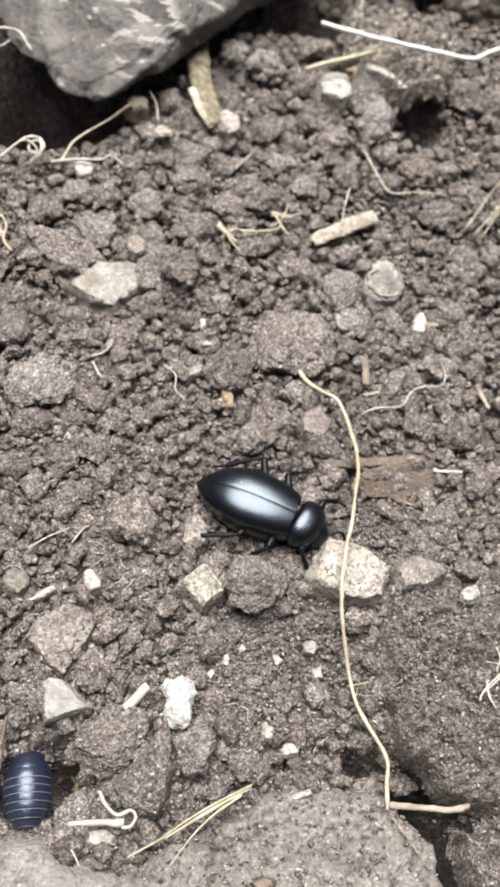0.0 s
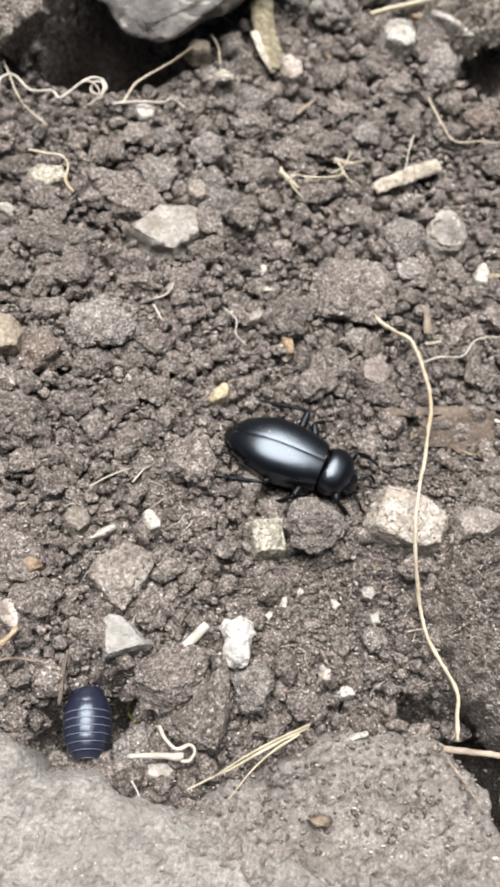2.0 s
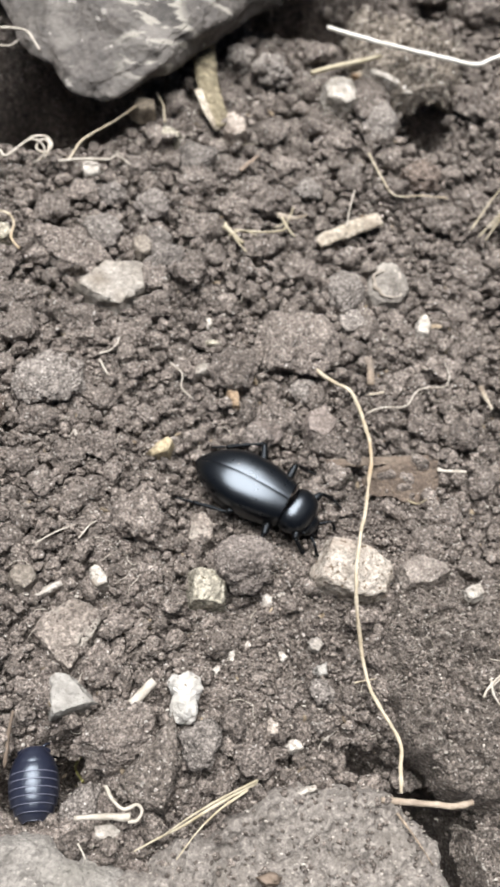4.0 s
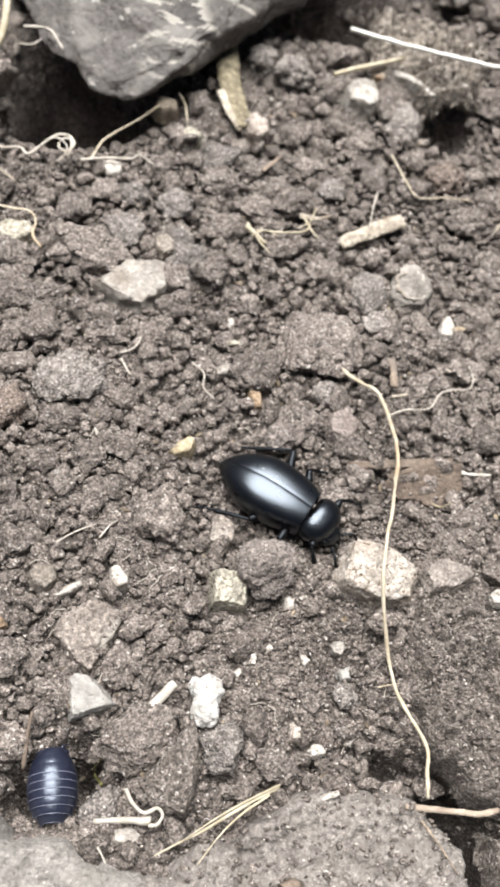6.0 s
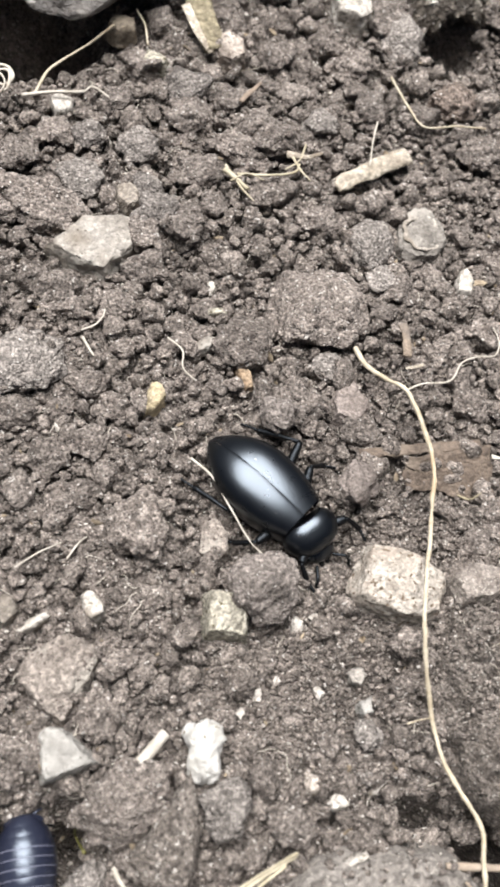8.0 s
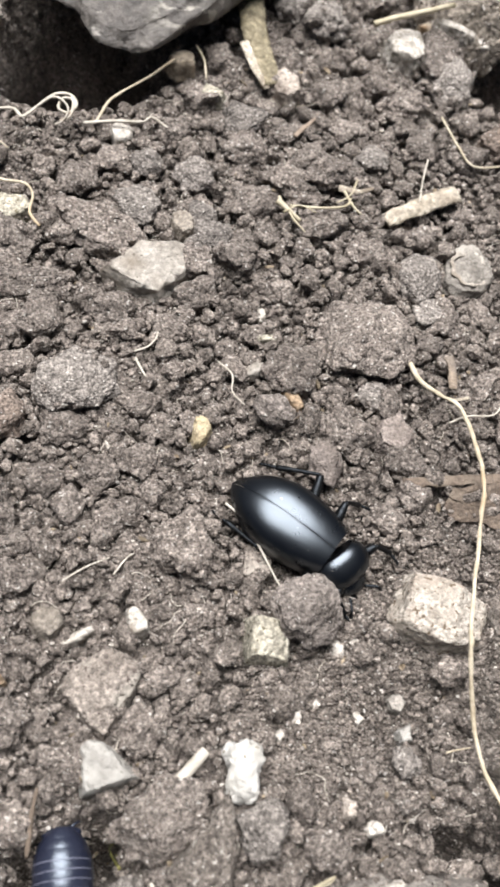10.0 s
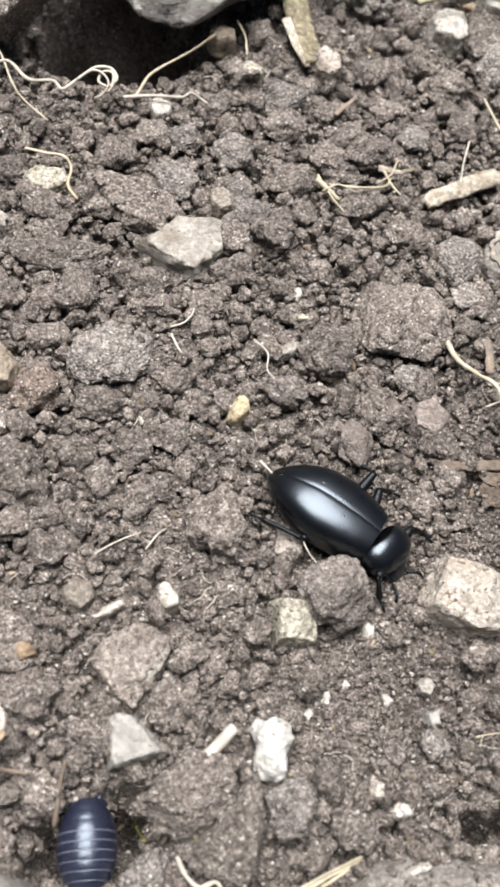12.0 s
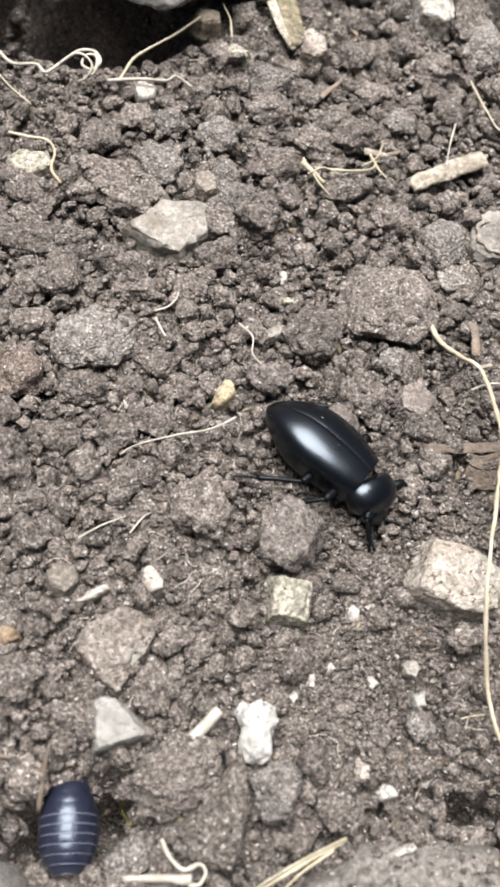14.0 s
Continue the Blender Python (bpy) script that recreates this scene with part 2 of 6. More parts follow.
# ---- shapes ----
def lattice(p, seed):
    """Smooth value noise in -1..1 at the rows of p."""
    i = np.floor(p).astype(np.int64)
    f = p - i
    f = f * f * (3 - 2 * f)
    total = np.zeros(len(p))
    for dx in (0, 1):
        for dy in (0, 1):
            for dz in (0, 1):
                h = (i[:, 0] + dx) * 374761393 + (i[:, 1] + dy) * 668265263 + (i[:, 2] + dz) * 1442695041 + seed * 974634777
                h = (h ^ (h >> 13)) * 1274126177
                h = (h ^ (h >> 29)) * 668265295
                h = ((h ^ (h >> 21)) & 0xFFFF) / 32767.5 - 1
                w = (f[:, 0] if dx else 1 - f[:, 0]) * (f[:, 1] if dy else 1 - f[:, 1]) * (f[:, 2] if dz else 1 - f[:, 2])
                total += h * w
    return total


def fbm(p, seed, octaves=4, gain=0.5):
    return sum(lattice(p * 2.03**o, seed + o) * gain**o for o in range(octaves))


ICO = {}


def ico(sub):
    if sub not in ICO:
        b = bmesh.new()
        bmesh.ops.create_icosphere(b, subdivisions=sub, radius=1)
        b.verts.ensure_lookup_table()
        ICO[sub] = (np.array([v.co[:] for v in b.verts]), [[v.index for v in f.verts] for f in b.faces])
        b.free()
    return ICO[sub]


def mesh_of(name, verts, faces, mat, smooth=True):
    """A mesh from rows in millimetres."""
    me = bpy.data.meshes.new(name)
    me.from_pydata((np.asarray(verts) * MM).tolist(), [], faces)
    me.materials.append(mat)
    if smooth:
        me.polygons.foreach_set("use_smooth", [True] * len(me.polygons))
    me.update()
    return me


LINKS = {}


def eased(v, sub, rounds):
    """Soften edges: draw each vertex of an ico mesh towards its neighbours."""
    if sub not in LINKS:
        f = np.array(ico(sub)[1])
        e = np.concatenate([f[:, [0, 1]], f[:, [1, 2]], f[:, [2, 0]]])
        LINKS[sub] = (e, np.bincount(e[:, 0], minlength=len(ico(sub)[0]))[:, None])
    e, count = LINKS[sub]
    for _ in range(rounds):
        total = np.zeros_like(v)
        np.add.at(total, e[:, 0], v[e[:, 1]])
        v = 0.4 * v + 0.6 * total / count
    return v


def faceted(v, rng, count, low, high):
    for _ in range(count):
        n = rng.normal(size=3)
        n /= np.linalg.norm(n)
        over = np.maximum(0, v @ n - rng.uniform(low, high))
        v = v - over[:, None] * n * 0.92
    return v


TAKEN = []   # discs (x, y, radius) that hold a thing, so that no crumb grows through it


# ---- ground ----
# Hollows and swells: centre x, y, reach x, y, height.
HOLLOWS = ((-38.7, 76.9, 7.5, 7.5, -45.0), (-37.5, 70.8, 9.0, 5.6, -30.0), (-30.0, 74.0, 7.0, 5.0, -20.0), (34.6, 74.5, 4.2, 4.5, -12.0), (2.4, -4.2, 18.0, 14.0, -1.5), (-27.3, -45.1, 7.0, 7.0, -4.0), (-22.6, -43.0, 3.0, 3.2, -15.0), (-31.6, -46.0, 2.0, 3.5, -10.0), (18.0, -41.8, 3.6, 2.5, -13.0), (6.2, -41.4, 1.3, 1.0, -7.0), (27.0, -55.4, 5.0, 9.0, -75.0), (25.8, -47.6, 2.2, 2.0, -14.0), (-53.1, 39.9, 6.0, 8.0, -4.0), (-57.3, 80.0, 10.0, 9.0, 6.0), (32.3, -30.6, 9.0, 14.0, 3.0), (15.6, 105.3, 15.0, 6.0, -26.0), (35.4, 74.8, 3.5, 3.0, -8.0))


def swell(x, y):
    z = 0.0
    for cx, cy, sx, sy, a in HOLLOWS:
        z = z + a * np.exp(-((x - cx) / sx) ** 2 - ((y - cy) / sy) ** 2)
    return z


STEP = 0.27
X0, X1, Y0, Y1 = -70.0, 66.0, -72.0, 122.0
inner_x, inner_y = np.arange(X0, X1, STEP), np.arange(Y0, Y1, STEP)
gx, gy = np.meshgrid(inner_x, inner_y)
flat = np.stack([gx.ravel(), gy.ravel(), np.zeros(gx.size)], 1)
relief = swell(gx, gy) - 0.6 + 0.9 * fbm(flat / 9.0, 3, 3).reshape(gx.shape)
rng = np.random.default_rng(5)


def fineness(x, y):
    """1 where the soil is worked fine and smooth, 0 where it lies in crumbs."""
    a = np.exp(-((x - 8) / 16) ** 2 - ((y + 26) / 10) ** 2) + 0.9 * np.exp(-((x - 20) / 9) ** 2 - ((y + 5) / 8) ** 2)
    return np.clip(a, 0, 1)


def stamp(x, y, r, tall):
    """Raise one soil grain as a lumpy dome on the sheet."""
    i0, i1 = int((x - r - X0) / STEP), int((x + r - X0) / STEP) + 2
    j0, j1 = int((y - r - Y0) / STEP), int((y + r - Y0) / STEP) + 2
    if i0 < 0 or j0 < 0 or i1 >= len(inner_x) or j1 >= len(inner_y):
        return
    ax, ay = gx[j0:j1, i0:i1] - x, gy[j0:j1, i0:i1] - y
    turn, squash = rng.uniform(0, 6.3), rng.uniform(0.7, 1.0)
    u, w = ax * math.cos(turn) + ay * math.sin(turn), (ay * math.cos(turn) - ax * math.sin(turn)) / squash
    d = (np.abs(u) ** 2.6 + np.abs(w) ** 2.6) ** (1 / 2.6) / r
    dome = 0.5 * (relief_base[j0:j1, i0:i1] + relief_low[j0:j1, i0:i1]) + tall * np.sqrt(np.clip(1 - d * d, 0, 1)) - 0.15 * r
    block = relief[j0:j1, i0:i1]
    np.maximum(block, np.where(d < 1, dome, -99), out=block)


relief_base = relief.copy()
relief -= 1.35 * (1 - fineness(gx, gy)) ** 2
relief_low = relief.copy()
for _ in range(16000):
    x, y = rng.uniform(X0 + 3, X1 - 3), rng.uniform(Y0 + 3, Y1 - 3)
    r = 0.35 + rng.gamma(2.0, 0.28)
    fine = fineness(x, y)
    if rng.random() < fine:
        r = rng.uniform(0.28, 0.5)
    r = min(r, 2.2)
    stamp(x, y, r, r * rng.uniform(0.7, 1.1))
relief += 0.22 * fbm(flat / 0.9, 9, 3).reshape(gx.shape)


def height(x, y):
    """The sheet's height at a place, in millimetres."""
    i, j = int(round((x - X0) / STEP)), int(round((y - Y0) / STEP))
    return float(relief[min(max(j, 0), len(inner_y) - 1), min(max(i, 0), len(inner_x) - 1)])


def build_ground():
    reach = [0.6 * 1.5**n for n in range(1, 30)]
    far = np.cumsum(reach)
    xs = np.concatenate([X0 - far[::-1], inner_x, inner_x[-1] + far])
    ys = np.concatenate([Y0 - far[::-1], inner_y, inner_y[-1] + far])
    k = len(far)
    mx, my = np.meshgrid(xs, ys)
    out = np.pad(relief, k, mode="edge")
    away = np.maximum(np.maximum(X0 - mx, mx - X1), np.maximum(Y0 - my, my - Y1)).clip(0)
    out = out * np.exp(-away / 30)
    n = len(xs)
    idx = np.arange(mx.size).reshape(mx.shape)
    quads = np.stack([idx[:-1, :-1], idx[:-1, 1:], idx[1:, 1:], idx[1:, :-1]], -1).reshape(-1, 4)
    me = bpy.data.meshes.new("ground")
    me.vertices.add(mx.size)
    me.vertices.foreach_set("co", (np.stack([mx, my, out], -1).reshape(-1) * MM).astype(np.float32))
    me.loops.add(quads.size)
    me.loops.foreach_set("vertex_index", quads.reshape(-1).astype(np.int32))
    me.polygons.add(len(quads))
    me.polygons.foreach_set("loop_start", (np.arange(len(quads)) * 4).astype(np.int32))
    me.polygons.foreach_set("use_smooth", np.ones(len(quads), bool))
    me.update(calc_edges=True)
    me.validate()
    me.materials.append(soil)
    tagged(new("ground", me), "dark grey-brown crumbly garden soil", "soil", kind="structure")


build_ground()


# ---- soil clods and stones ----
def clod_shape(w, d, h, seed, sub, cuts=(12, 0.60, 0.93)):
    r = np.random.default_rng(seed)
    v = faceted(ico(sub)[0].copy(), r, *cuts)
    size = (w + d) / 4.0
    way = v / np.linalg.norm(v, axis=1, keepdims=True)
    lumps = 0.20 * fbm(v * 1.6, seed, 2) + 0.12 * fbm(v * 3.6, seed + 7, 2)
    v = v * (1 + 0.8 * lumps[:, None])
    for grain, tall in ((1.25, 0.26 if sub < 4 else 0.32), (0.62, 0.30)):   # crumbs of two sizes grown together
        reach = min(grain / size, 0.62)
        if reach < 0.05 or (sub < 4 and grain < 1):
            continue
        count = int(min(3.0 / reach**2, 900))
        spots = r.normal(size=(count, 3))
        spots /= np.linalg.norm(spots, axis=1, keepdims=True)
        sizes = reach * r.uniform(0.55, 1.3, count)
        grown = np.zeros(len(v))
        for k in range(0, count, 100):
            off = np.sqrt((2 - 2 * way @ spots[k : k + 100].T).clip(0)) / sizes[k : k + 100]
            grown = np.maximum(grown, (tall * sizes[k : k + 100] * np.sqrt((1 - off**2).clip(0))).max(1))
        v = v * (1 + grown[:, None])
    v = v * (1 + (0.10 / size * fbm(v * size / 0.45, seed + 17, 3))[:, None])
    v /= np.abs(v).max(0)
    return v * (w / 2, d / 2, h / 2)


KINDS = {"soil": (clod_soil, "crumbly grey-brown soil clod lying among crumbs"), "big": (clod_soil, "large rough grey-brown soil clod with fine pale specks"),
         "grey": (clod_grey, "smooth dark grey soil clod among lighter crumbs"), "dark": (clod_dark, "dark grey fine-grained soil clod among crumbs"), "brown": (clod_brown, "reddish-brown rough soil clod")}


CRUMBS = []   # shared meshes of small crumbs


def clod(x, y, w, d, h, turn, seed, kind="soil", lift=0.0):
    mat, label = KINDS[kind]
    if kind == "soil":
        label = ("small " if w < 4.5 else "") + label
    sub = 5 if w > 8 else 4
    shape = clod_shape(w, d, h, seed, sub)
    ob = new("soil_clod", mesh_of("soil_clod", shape, ico(sub)[1], mat))
    ob.matrix_world = pose(x * MM, y * MM, (swell(x, y) - 0.5 + 0.27 * h + lift) * MM, 0, 0, turn)
    if kind == "big" or w > 8.5:   # loose crumbs stuck to its upper side
        if not CRUMBS:
            CRUMBS.extend(mesh_of("crumb", clod_shape(1.5, 1.2, 1.0, 640 + s, 3), ico(3)[1], mat) for s in range(4))
        r = np.random.default_rng(seed)
        high = shape[shape[:, 2] > 0.12 * h]
        for n in range(7):
            crumb = tagged(new("crumb", CRUMBS[n % 4]), "")
            crumb.parent = ob
            crumb.location = Vector(high[r.integers(len(high))] * 0.98 * MM)
            crumb.rotation_euler = (0, 0, r.uniform(0, 6.3))
    TAKEN.append((x, y, 0.42 * min(w, d)))
    return tagged(ob, label, "soil clod", group="soil clods")


def stone_shape(corners, h, seed, rough=1.0):
    """A stone whose plan follows a few corners: rounded, chipped and pitted."""
    c = np.array(corners, float)
    mid, span = (c.min(0) + c.max(0)) / 2, np.ptp(c, axis=0)
    r = np.random.default_rng(seed)
    sub = 5 if max(span) > 5 else 4
    v = ico(sub)[0] * (span[0] * 0.95, span[1] * 0.95, h * 0.78) + (*mid, 0)
    around = c.mean(0)
    for _ in range(2):
        for a, b in zip(c, np.roll(c, -1, axis=0)):
            n = np.array([b[1] - a[1], a[0] - b[0]])
            n /= np.linalg.norm(n)
            if n @ (a - around) < 0:
                n = -n
            n3 = np.array([*n, r.uniform(0.05, 0.3)])
            n3 /= np.linalg.norm(n3)
            over = np.maximum(0, (v - (*a, 0)) @ n3)
            v = v - over[:, None] * n3
    for _ in range(3):
        n3 = np.array([r.uniform(-0.35, 0.35), r.uniform(-0.35, 0.35), 1])
        n3 /= np.linalg.norm(n3)
        over = np.maximum(0, v @ n3 - h * r.uniform(0.40, 0.5))
        v = v - over[:, None] * n3 * 0.9
    v = eased(v, sub, 2)
    size = max(span)
    out = v / np.linalg.norm(v, axis=1, keepdims=True).clip(0.01)
    v = v + out * (rough * (0.032 * size * fbm(v / size * 4, seed, 3) + 0.022 * size * fbm(v / size * 13, seed + 4, 3)))[:, None]
    return v, ico(sub)[1]


PLACED = {}   # stones by label


def stone(name, label, x, y, h, corners, mat, seed, lift=0.0):
    small = np.ptp(np.array(corners), axis=0).max() < 3.6
    v, f = stone_shape(corners, h, seed, 2.6 if small else 1.0)
    ob = new(name, mesh_of(name, v, f, mat))
    ob.matrix_world = pose(x * MM, y * MM, (swell(x, y) - 0.3 + lift + 0.25 * h) * MM)
    TAKEN.append((x, y, 0.45 * np.ptp(np.array(corners), axis=0).min()))
    PLACED[label] = ob
    return tagged(ob, label, name.replace("_", " "))


def lobed(reach, h, seed):
    """A lumpy piece whose reach from its middle is given every thirty degrees."""
    v = ico(4)[0].copy()
    turn = np.degrees(np.arctan2(v[:, 1], v[:, 0])) % 360
    wide = np.interp(turn, np.arange(13) * 30.0, list(reach) + [reach[0]])
    flat = np.hypot(v[:, 0], v[:, 1]).clip(0.05)
    v = v * np.stack([wide * flat**-0.25, wide * flat**-0.25, 0 * wide + h / 2], 1)
    v = eased(v, 4, 1)
    return v * (1 + 0.26 * fbm(v / 1.3, seed, 3) + 0.10 * fbm(v / 0.45, seed + 3, 3))[:, None]


def boulder(name, label, x, y, z, size, corners, mat, seed, lean=0.2, rough=(0.9, 0.4, 0.15), edge=8.0, faces=()):
    """A large rock or earth mass, cut by planes that follow its plan; lean tips the cuts so that it overhangs."""
    c = np.array(corners, float)
    r = np.random.default_rng(seed)
    v = ico(6)[0] * size
    around = c.mean(0)
    for a, b in zip(c, np.roll(c, -1, axis=0)):
        n = np.array([b[1] - a[1], a[0] - b[0]])
        n /= np.linalg.norm(n)
        if n @ (a - around) < 0:
            n = -n
        n3 = np.array([*n, lean])
        n3 /= np.linalg.norm(n3)
        over = np.maximum(0, (v - (*(a - (x, y)), edge - z)) @ n3)
        v = v - over[:, None] * n3
        n3 = np.array([*n, -1.25]) / math.hypot(1, 1.25)   # undercut below its lower edge
        over = np.maximum(0, (v - (*(a - (x, y)), edge - z - 1.5)) @ n3)
        v = v - over[:, None] * n3
    for nx, ny, far in faces:   # flat broken faces on top
        n3 = np.array([nx, ny, 1.0])
        n3 /= np.linalg.norm(n3)
        over = np.maximum(0, v @ n3 - far)
        v = v - over[:, None] * n3
    v = eased(v, 6, 6)
    out = v / np.linalg.norm(v, axis=1, keepdims=True).clip(0.01)
    v = v + out * (rough[0] * fbm(v / 9, seed, 3) + rough[1] * fbm(v / 2.6, seed + 5, 3) - rough[2] * np.abs(fbm(v / 1.3, seed + 9, 3)))[:, None]
    ob = new(name, mesh_of(name, v, ico(6)[1], mat))
    ob.matrix_world = pose(x * MM, y * MM, z * MM)
    TAKEN.append((x, y, 0.75 * min(size[0], size[1])))
    return tagged(ob, label, name.replace("_", " "))


boulder("rock", "large dark grey-brown rock overhanging a hollow", -12, 108, 2, (64, 66, 22),
        [(-31, 66.2), (-27, 65.4), (-20.5, 68.8), (-5, 85.0), (18, 108.5), (22, 150), (-58, 150), (-56, 106), (-39.5, 78.5)],
        rock_grey, 21, -0.06, (2.0, 0.55, 0.12), 8.0, ((0.05, -0.42, 19.6), (-0.6, -0.3, 24.0), (0.5, -0.32, 17.0), (-0.1, -1.4, 36.0), (0.25, -0.15, 15.0)))

def block(name, label, plan, tall, mat, seed, edge=3.0, rough=0.5, grains=0, big=1.3, low=-7.0, under=1.0):
    """A firm mass that stands out of the loose soil: a closed dome over its plan, with a worn edge and stuck grains."""
    r = np.random.default_rng(seed)
    x0, x1 = max(min(p[0] for p in plan), -75), min(max(p[0] for p in plan), 75)
    y0, y1 = max(min(p[1] for p in plan), -85), max(p[1] for p in plan)
    step = 0.32
    ax, ay = np.meshgrid(np.arange(x0 - 2, x1 + 2, step), np.arange(y0 - 2, y1 + 2, step))
    spot = np.stack([ax.ravel(), ay.ravel(), 0 * ax.ravel()], 1)
    near, odd = np.full(ax.shape, 1e9), np.zeros(ax.shape, bool)
    for p, q in zip(plan, plan[1:] + plan[:1]):
        ex, ey = q[0] - p[0], q[1] - p[1]
        t = np.clip(((ax - p[0]) * ex + (ay - p[1]) * ey) / (ex * ex + ey * ey), 0, 1)
        near = np.minimum(near, np.hypot(ax - p[0] - t * ex, ay - p[1] - t * ey))
        if ey:
            odd ^= ((p[1] > ay) != (q[1] > ay)) & (ax < ex * (ay - p[1]) / ey + p[0])
    inside = np.where(odd, near, -near)
    inside = inside + 0.8 * fbm(spot / 4, seed, 3).reshape(ax.shape)
    k = np.clip(inside / edge, 0, 1)
    z = low + (tall - low) * np.sqrt(1 - (1 - k) ** 2) + rough * fbm(spot / 6, seed + 3, 4).reshape(ax.shape) * 1.6
    z -= rough * np.abs(fbm(spot / 1.6, seed + 6, 3)).reshape(ax.shape)
    base = z.copy()
    for _ in range(grains):
        gxx, gyy, rad = r.uniform(x0, x1), r.uniform(y0, y1), r.uniform(0.35, big)
        i, j, w = int((gxx - x0 + 2) / step), int((gyy - y0 + 2) / step), int(rad / step) + 1
        if i - w < 0 or j - w < 0 or i + w >= ax.shape[1] or j + w >= ax.shape[0]:
            continue
        sl = (slice(j - w, j + w + 1), slice(i - w, i + w + 1))
        d = np.hypot(ax[sl] - gxx, ay[sl] - gyy) / rad
        z[sl] = np.maximum(z[sl], np.where(d < 1, base[sl] + 0.7 * rad * np.sqrt(np.clip(1 - d * d, 0, 1)) - 0.1 * rad, -99))
    z += 0.22 * fbm(spot / 0.9, seed + 8, 3).reshape(ax.shape) - 0.5 * rough * np.exp(-((fbm(spot / 5, seed + 12, 3).reshape(ax.shape) / 0.035) ** 2))
    ox, oy = float(np.mean([x0, x1])), float(np.mean([y0, y1]))
    top = np.stack([ax - ox, ay - oy, z], -1).reshape(-1, 3)
    foot = top * (under, under, 0) + (0, 0, low - 2)
    keep = inside > -0.6
    idx = np.arange(ax.size).reshape(ax.shape)
    cell = keep[:-1, :-1] & keep[:-1, 1:] & keep[1:, 1:] & keep[1:, :-1]
    q = np.stack([idx[:-1, :-1], idx[:-1, 1:], idx[1:, 1:], idx[1:, :-1]], -1)[cell]
    edges = {}
    for face in q.tolist():
        for a, c in zip(face, face[1:] + face[:1]):
            edges[(a, c)] = edges.get((a, c), 0) + 1
    n = ax.size
    skirt = [[c, a, a + n, c + n] for a, c in edges if (c, a) not in edges]
    faces = q.tolist() + skirt + [[m + n for m in reversed(face)] for face in q.tolist()]
    used = np.unique(np.concatenate([np.array(f) for f in faces]))
    order = np.zeros(2 * n, int)
    order[used] = np.arange(len(used))
    verts = np.concatenate([top, foot])[used]
    ob = new(name, mesh_of(name, verts, [[int(order[m]) for m in f] for f in faces], mat))
    ob.matrix_world = pose(ox * MM, oy * MM, 0)
    SOLID.append((plan, x0 - 2, y0 - 2, step, z))
    return tagged(ob, label, name.replace("_", " "))


SOLID = []   # plans of the firm masses, where no loose crumb lies
block("rock", "pale flat buff-grey rock beside a hollow",
      ((-62, -35), (-50, -37.2), (-42, -41.5), (-36.5, -46.5), (-30.8, -49.8), (-24.5, -51.0), (-19, -53.2), (-12, -55.5), (-2, -58.5), (11, -62.5), (17, -70), (18, -85), (-75, -85)), 2.1, rock_pale, 45, 3.0, 0.35, 700, 0.6)
block("rock", "flat brown rock with a pale crusted lower edge",
      ((19, 91), (20.3, 85), (24.4, 80.4), (28.6, 77.6), (34, 78.4), (39, 77.9), (43, 84.7), (44, 96), (31.2, 101), (21, 99)), 4.2, rock_brown, 33, 2.2, 1.5, 420, 1.5, 1.2, 0.7)
block("earth_block", "broad pale grey-brown block of dry earth",
      ((-17, -55.8), (-13, -54), (-3.4, -49), (7.5, -43.5), (11, -45), (18.5, -45.3), (22.6, -47.8), (26.0, -52.0), (27.6, -58), (28.2, -66), (26, -85), (16.5, -85), (15.5, -70), (10, -71.0), (-2, -66.0), (-12, -62.3), (-17, -58.5)), 2.3, earth_pale, 57, 2.0, 0.8, 700, 0.8, -4.0)
block("earth_block", "large rough grey-brown earth block beside a crack",
      ((19, -27), (22, -18.5), (28, -15.5), (36, -14), (75, -8), (75, -49.5), (34, -48.2), (29, -46.6), (25.4, -43.4), (20.6, -37.6)), 3.6, clod_mid, 63, 5.0, 1.6, 2000, 1.5, -4.0)
block("earth_block", "rough grey-brown earth block beyond a crack",
      ((29.8, -49.8), (35, -50.2), (75, -51), (75, -85), (32, -85), (31.2, -60)), 2.4, clod_mid, 71, 2.0, 1.2, 700, 1.4, -4.0)

clod(-47.5, 43.5, 6.7, 6.2, 4.4, 17, 11)
clod(-40.3, 36.1, 10.4, 7.1, 5.1, -16, 12)
clod(-49.4, 28.6, 6.6, 7.5, 4.8, -9, 13, 'dark')
clod(-38.5, 28.7, 15.7, 5.5, 3.9, -2, 14)
clod(-46.5, 21.7, 9.9, 6.8, 4.9, 5, 15)
clod(-39.5, 22.1, 5.4, 5.8, 3.9, 12, 16)
clod(-35.5, 22.7, 8.2, 7.3, 5.3, 19, 17)
clod(-26.3, 25.5, 7.4, 5.9, 4.3, -14, 18)
clod(-39.6, 16.2, 8.0, 4.8, 3.4, -7, 19)
clod(-30.1, 14.1, 11.8, 10.8, 6.4, 0, 20, 'grey')
clod(-39.4, 8.1, 7.1, 7.1, 5.1, 7, 21, 'brown')
clod(-31.2, 7.3, 7.0, 5.6, 4.0, 14, 22)
clod(-43.9, 3.6, 7.7, 4.6, 3.3, -19, 23)
clod(-25.7, 8.6, 5.2, 4.2, 3.0, -12, 24)
clod(-21.2, 11.6, 5.3, 5.2, 3.8, -5, 25)
clod(-17.3, 16.7, 4.0, 3.9, 2.8, 2, 26)
clod(-18.7, 8.3, 4.4, 4.7, 3.2, 9, 27)
clod(-15.1, 8.7, 4.4, 4.3, 3.1, 16, 28)
clod(-24.0, 42.7, 7.7, 7.3, 5.2, -17, 29, 'grey')
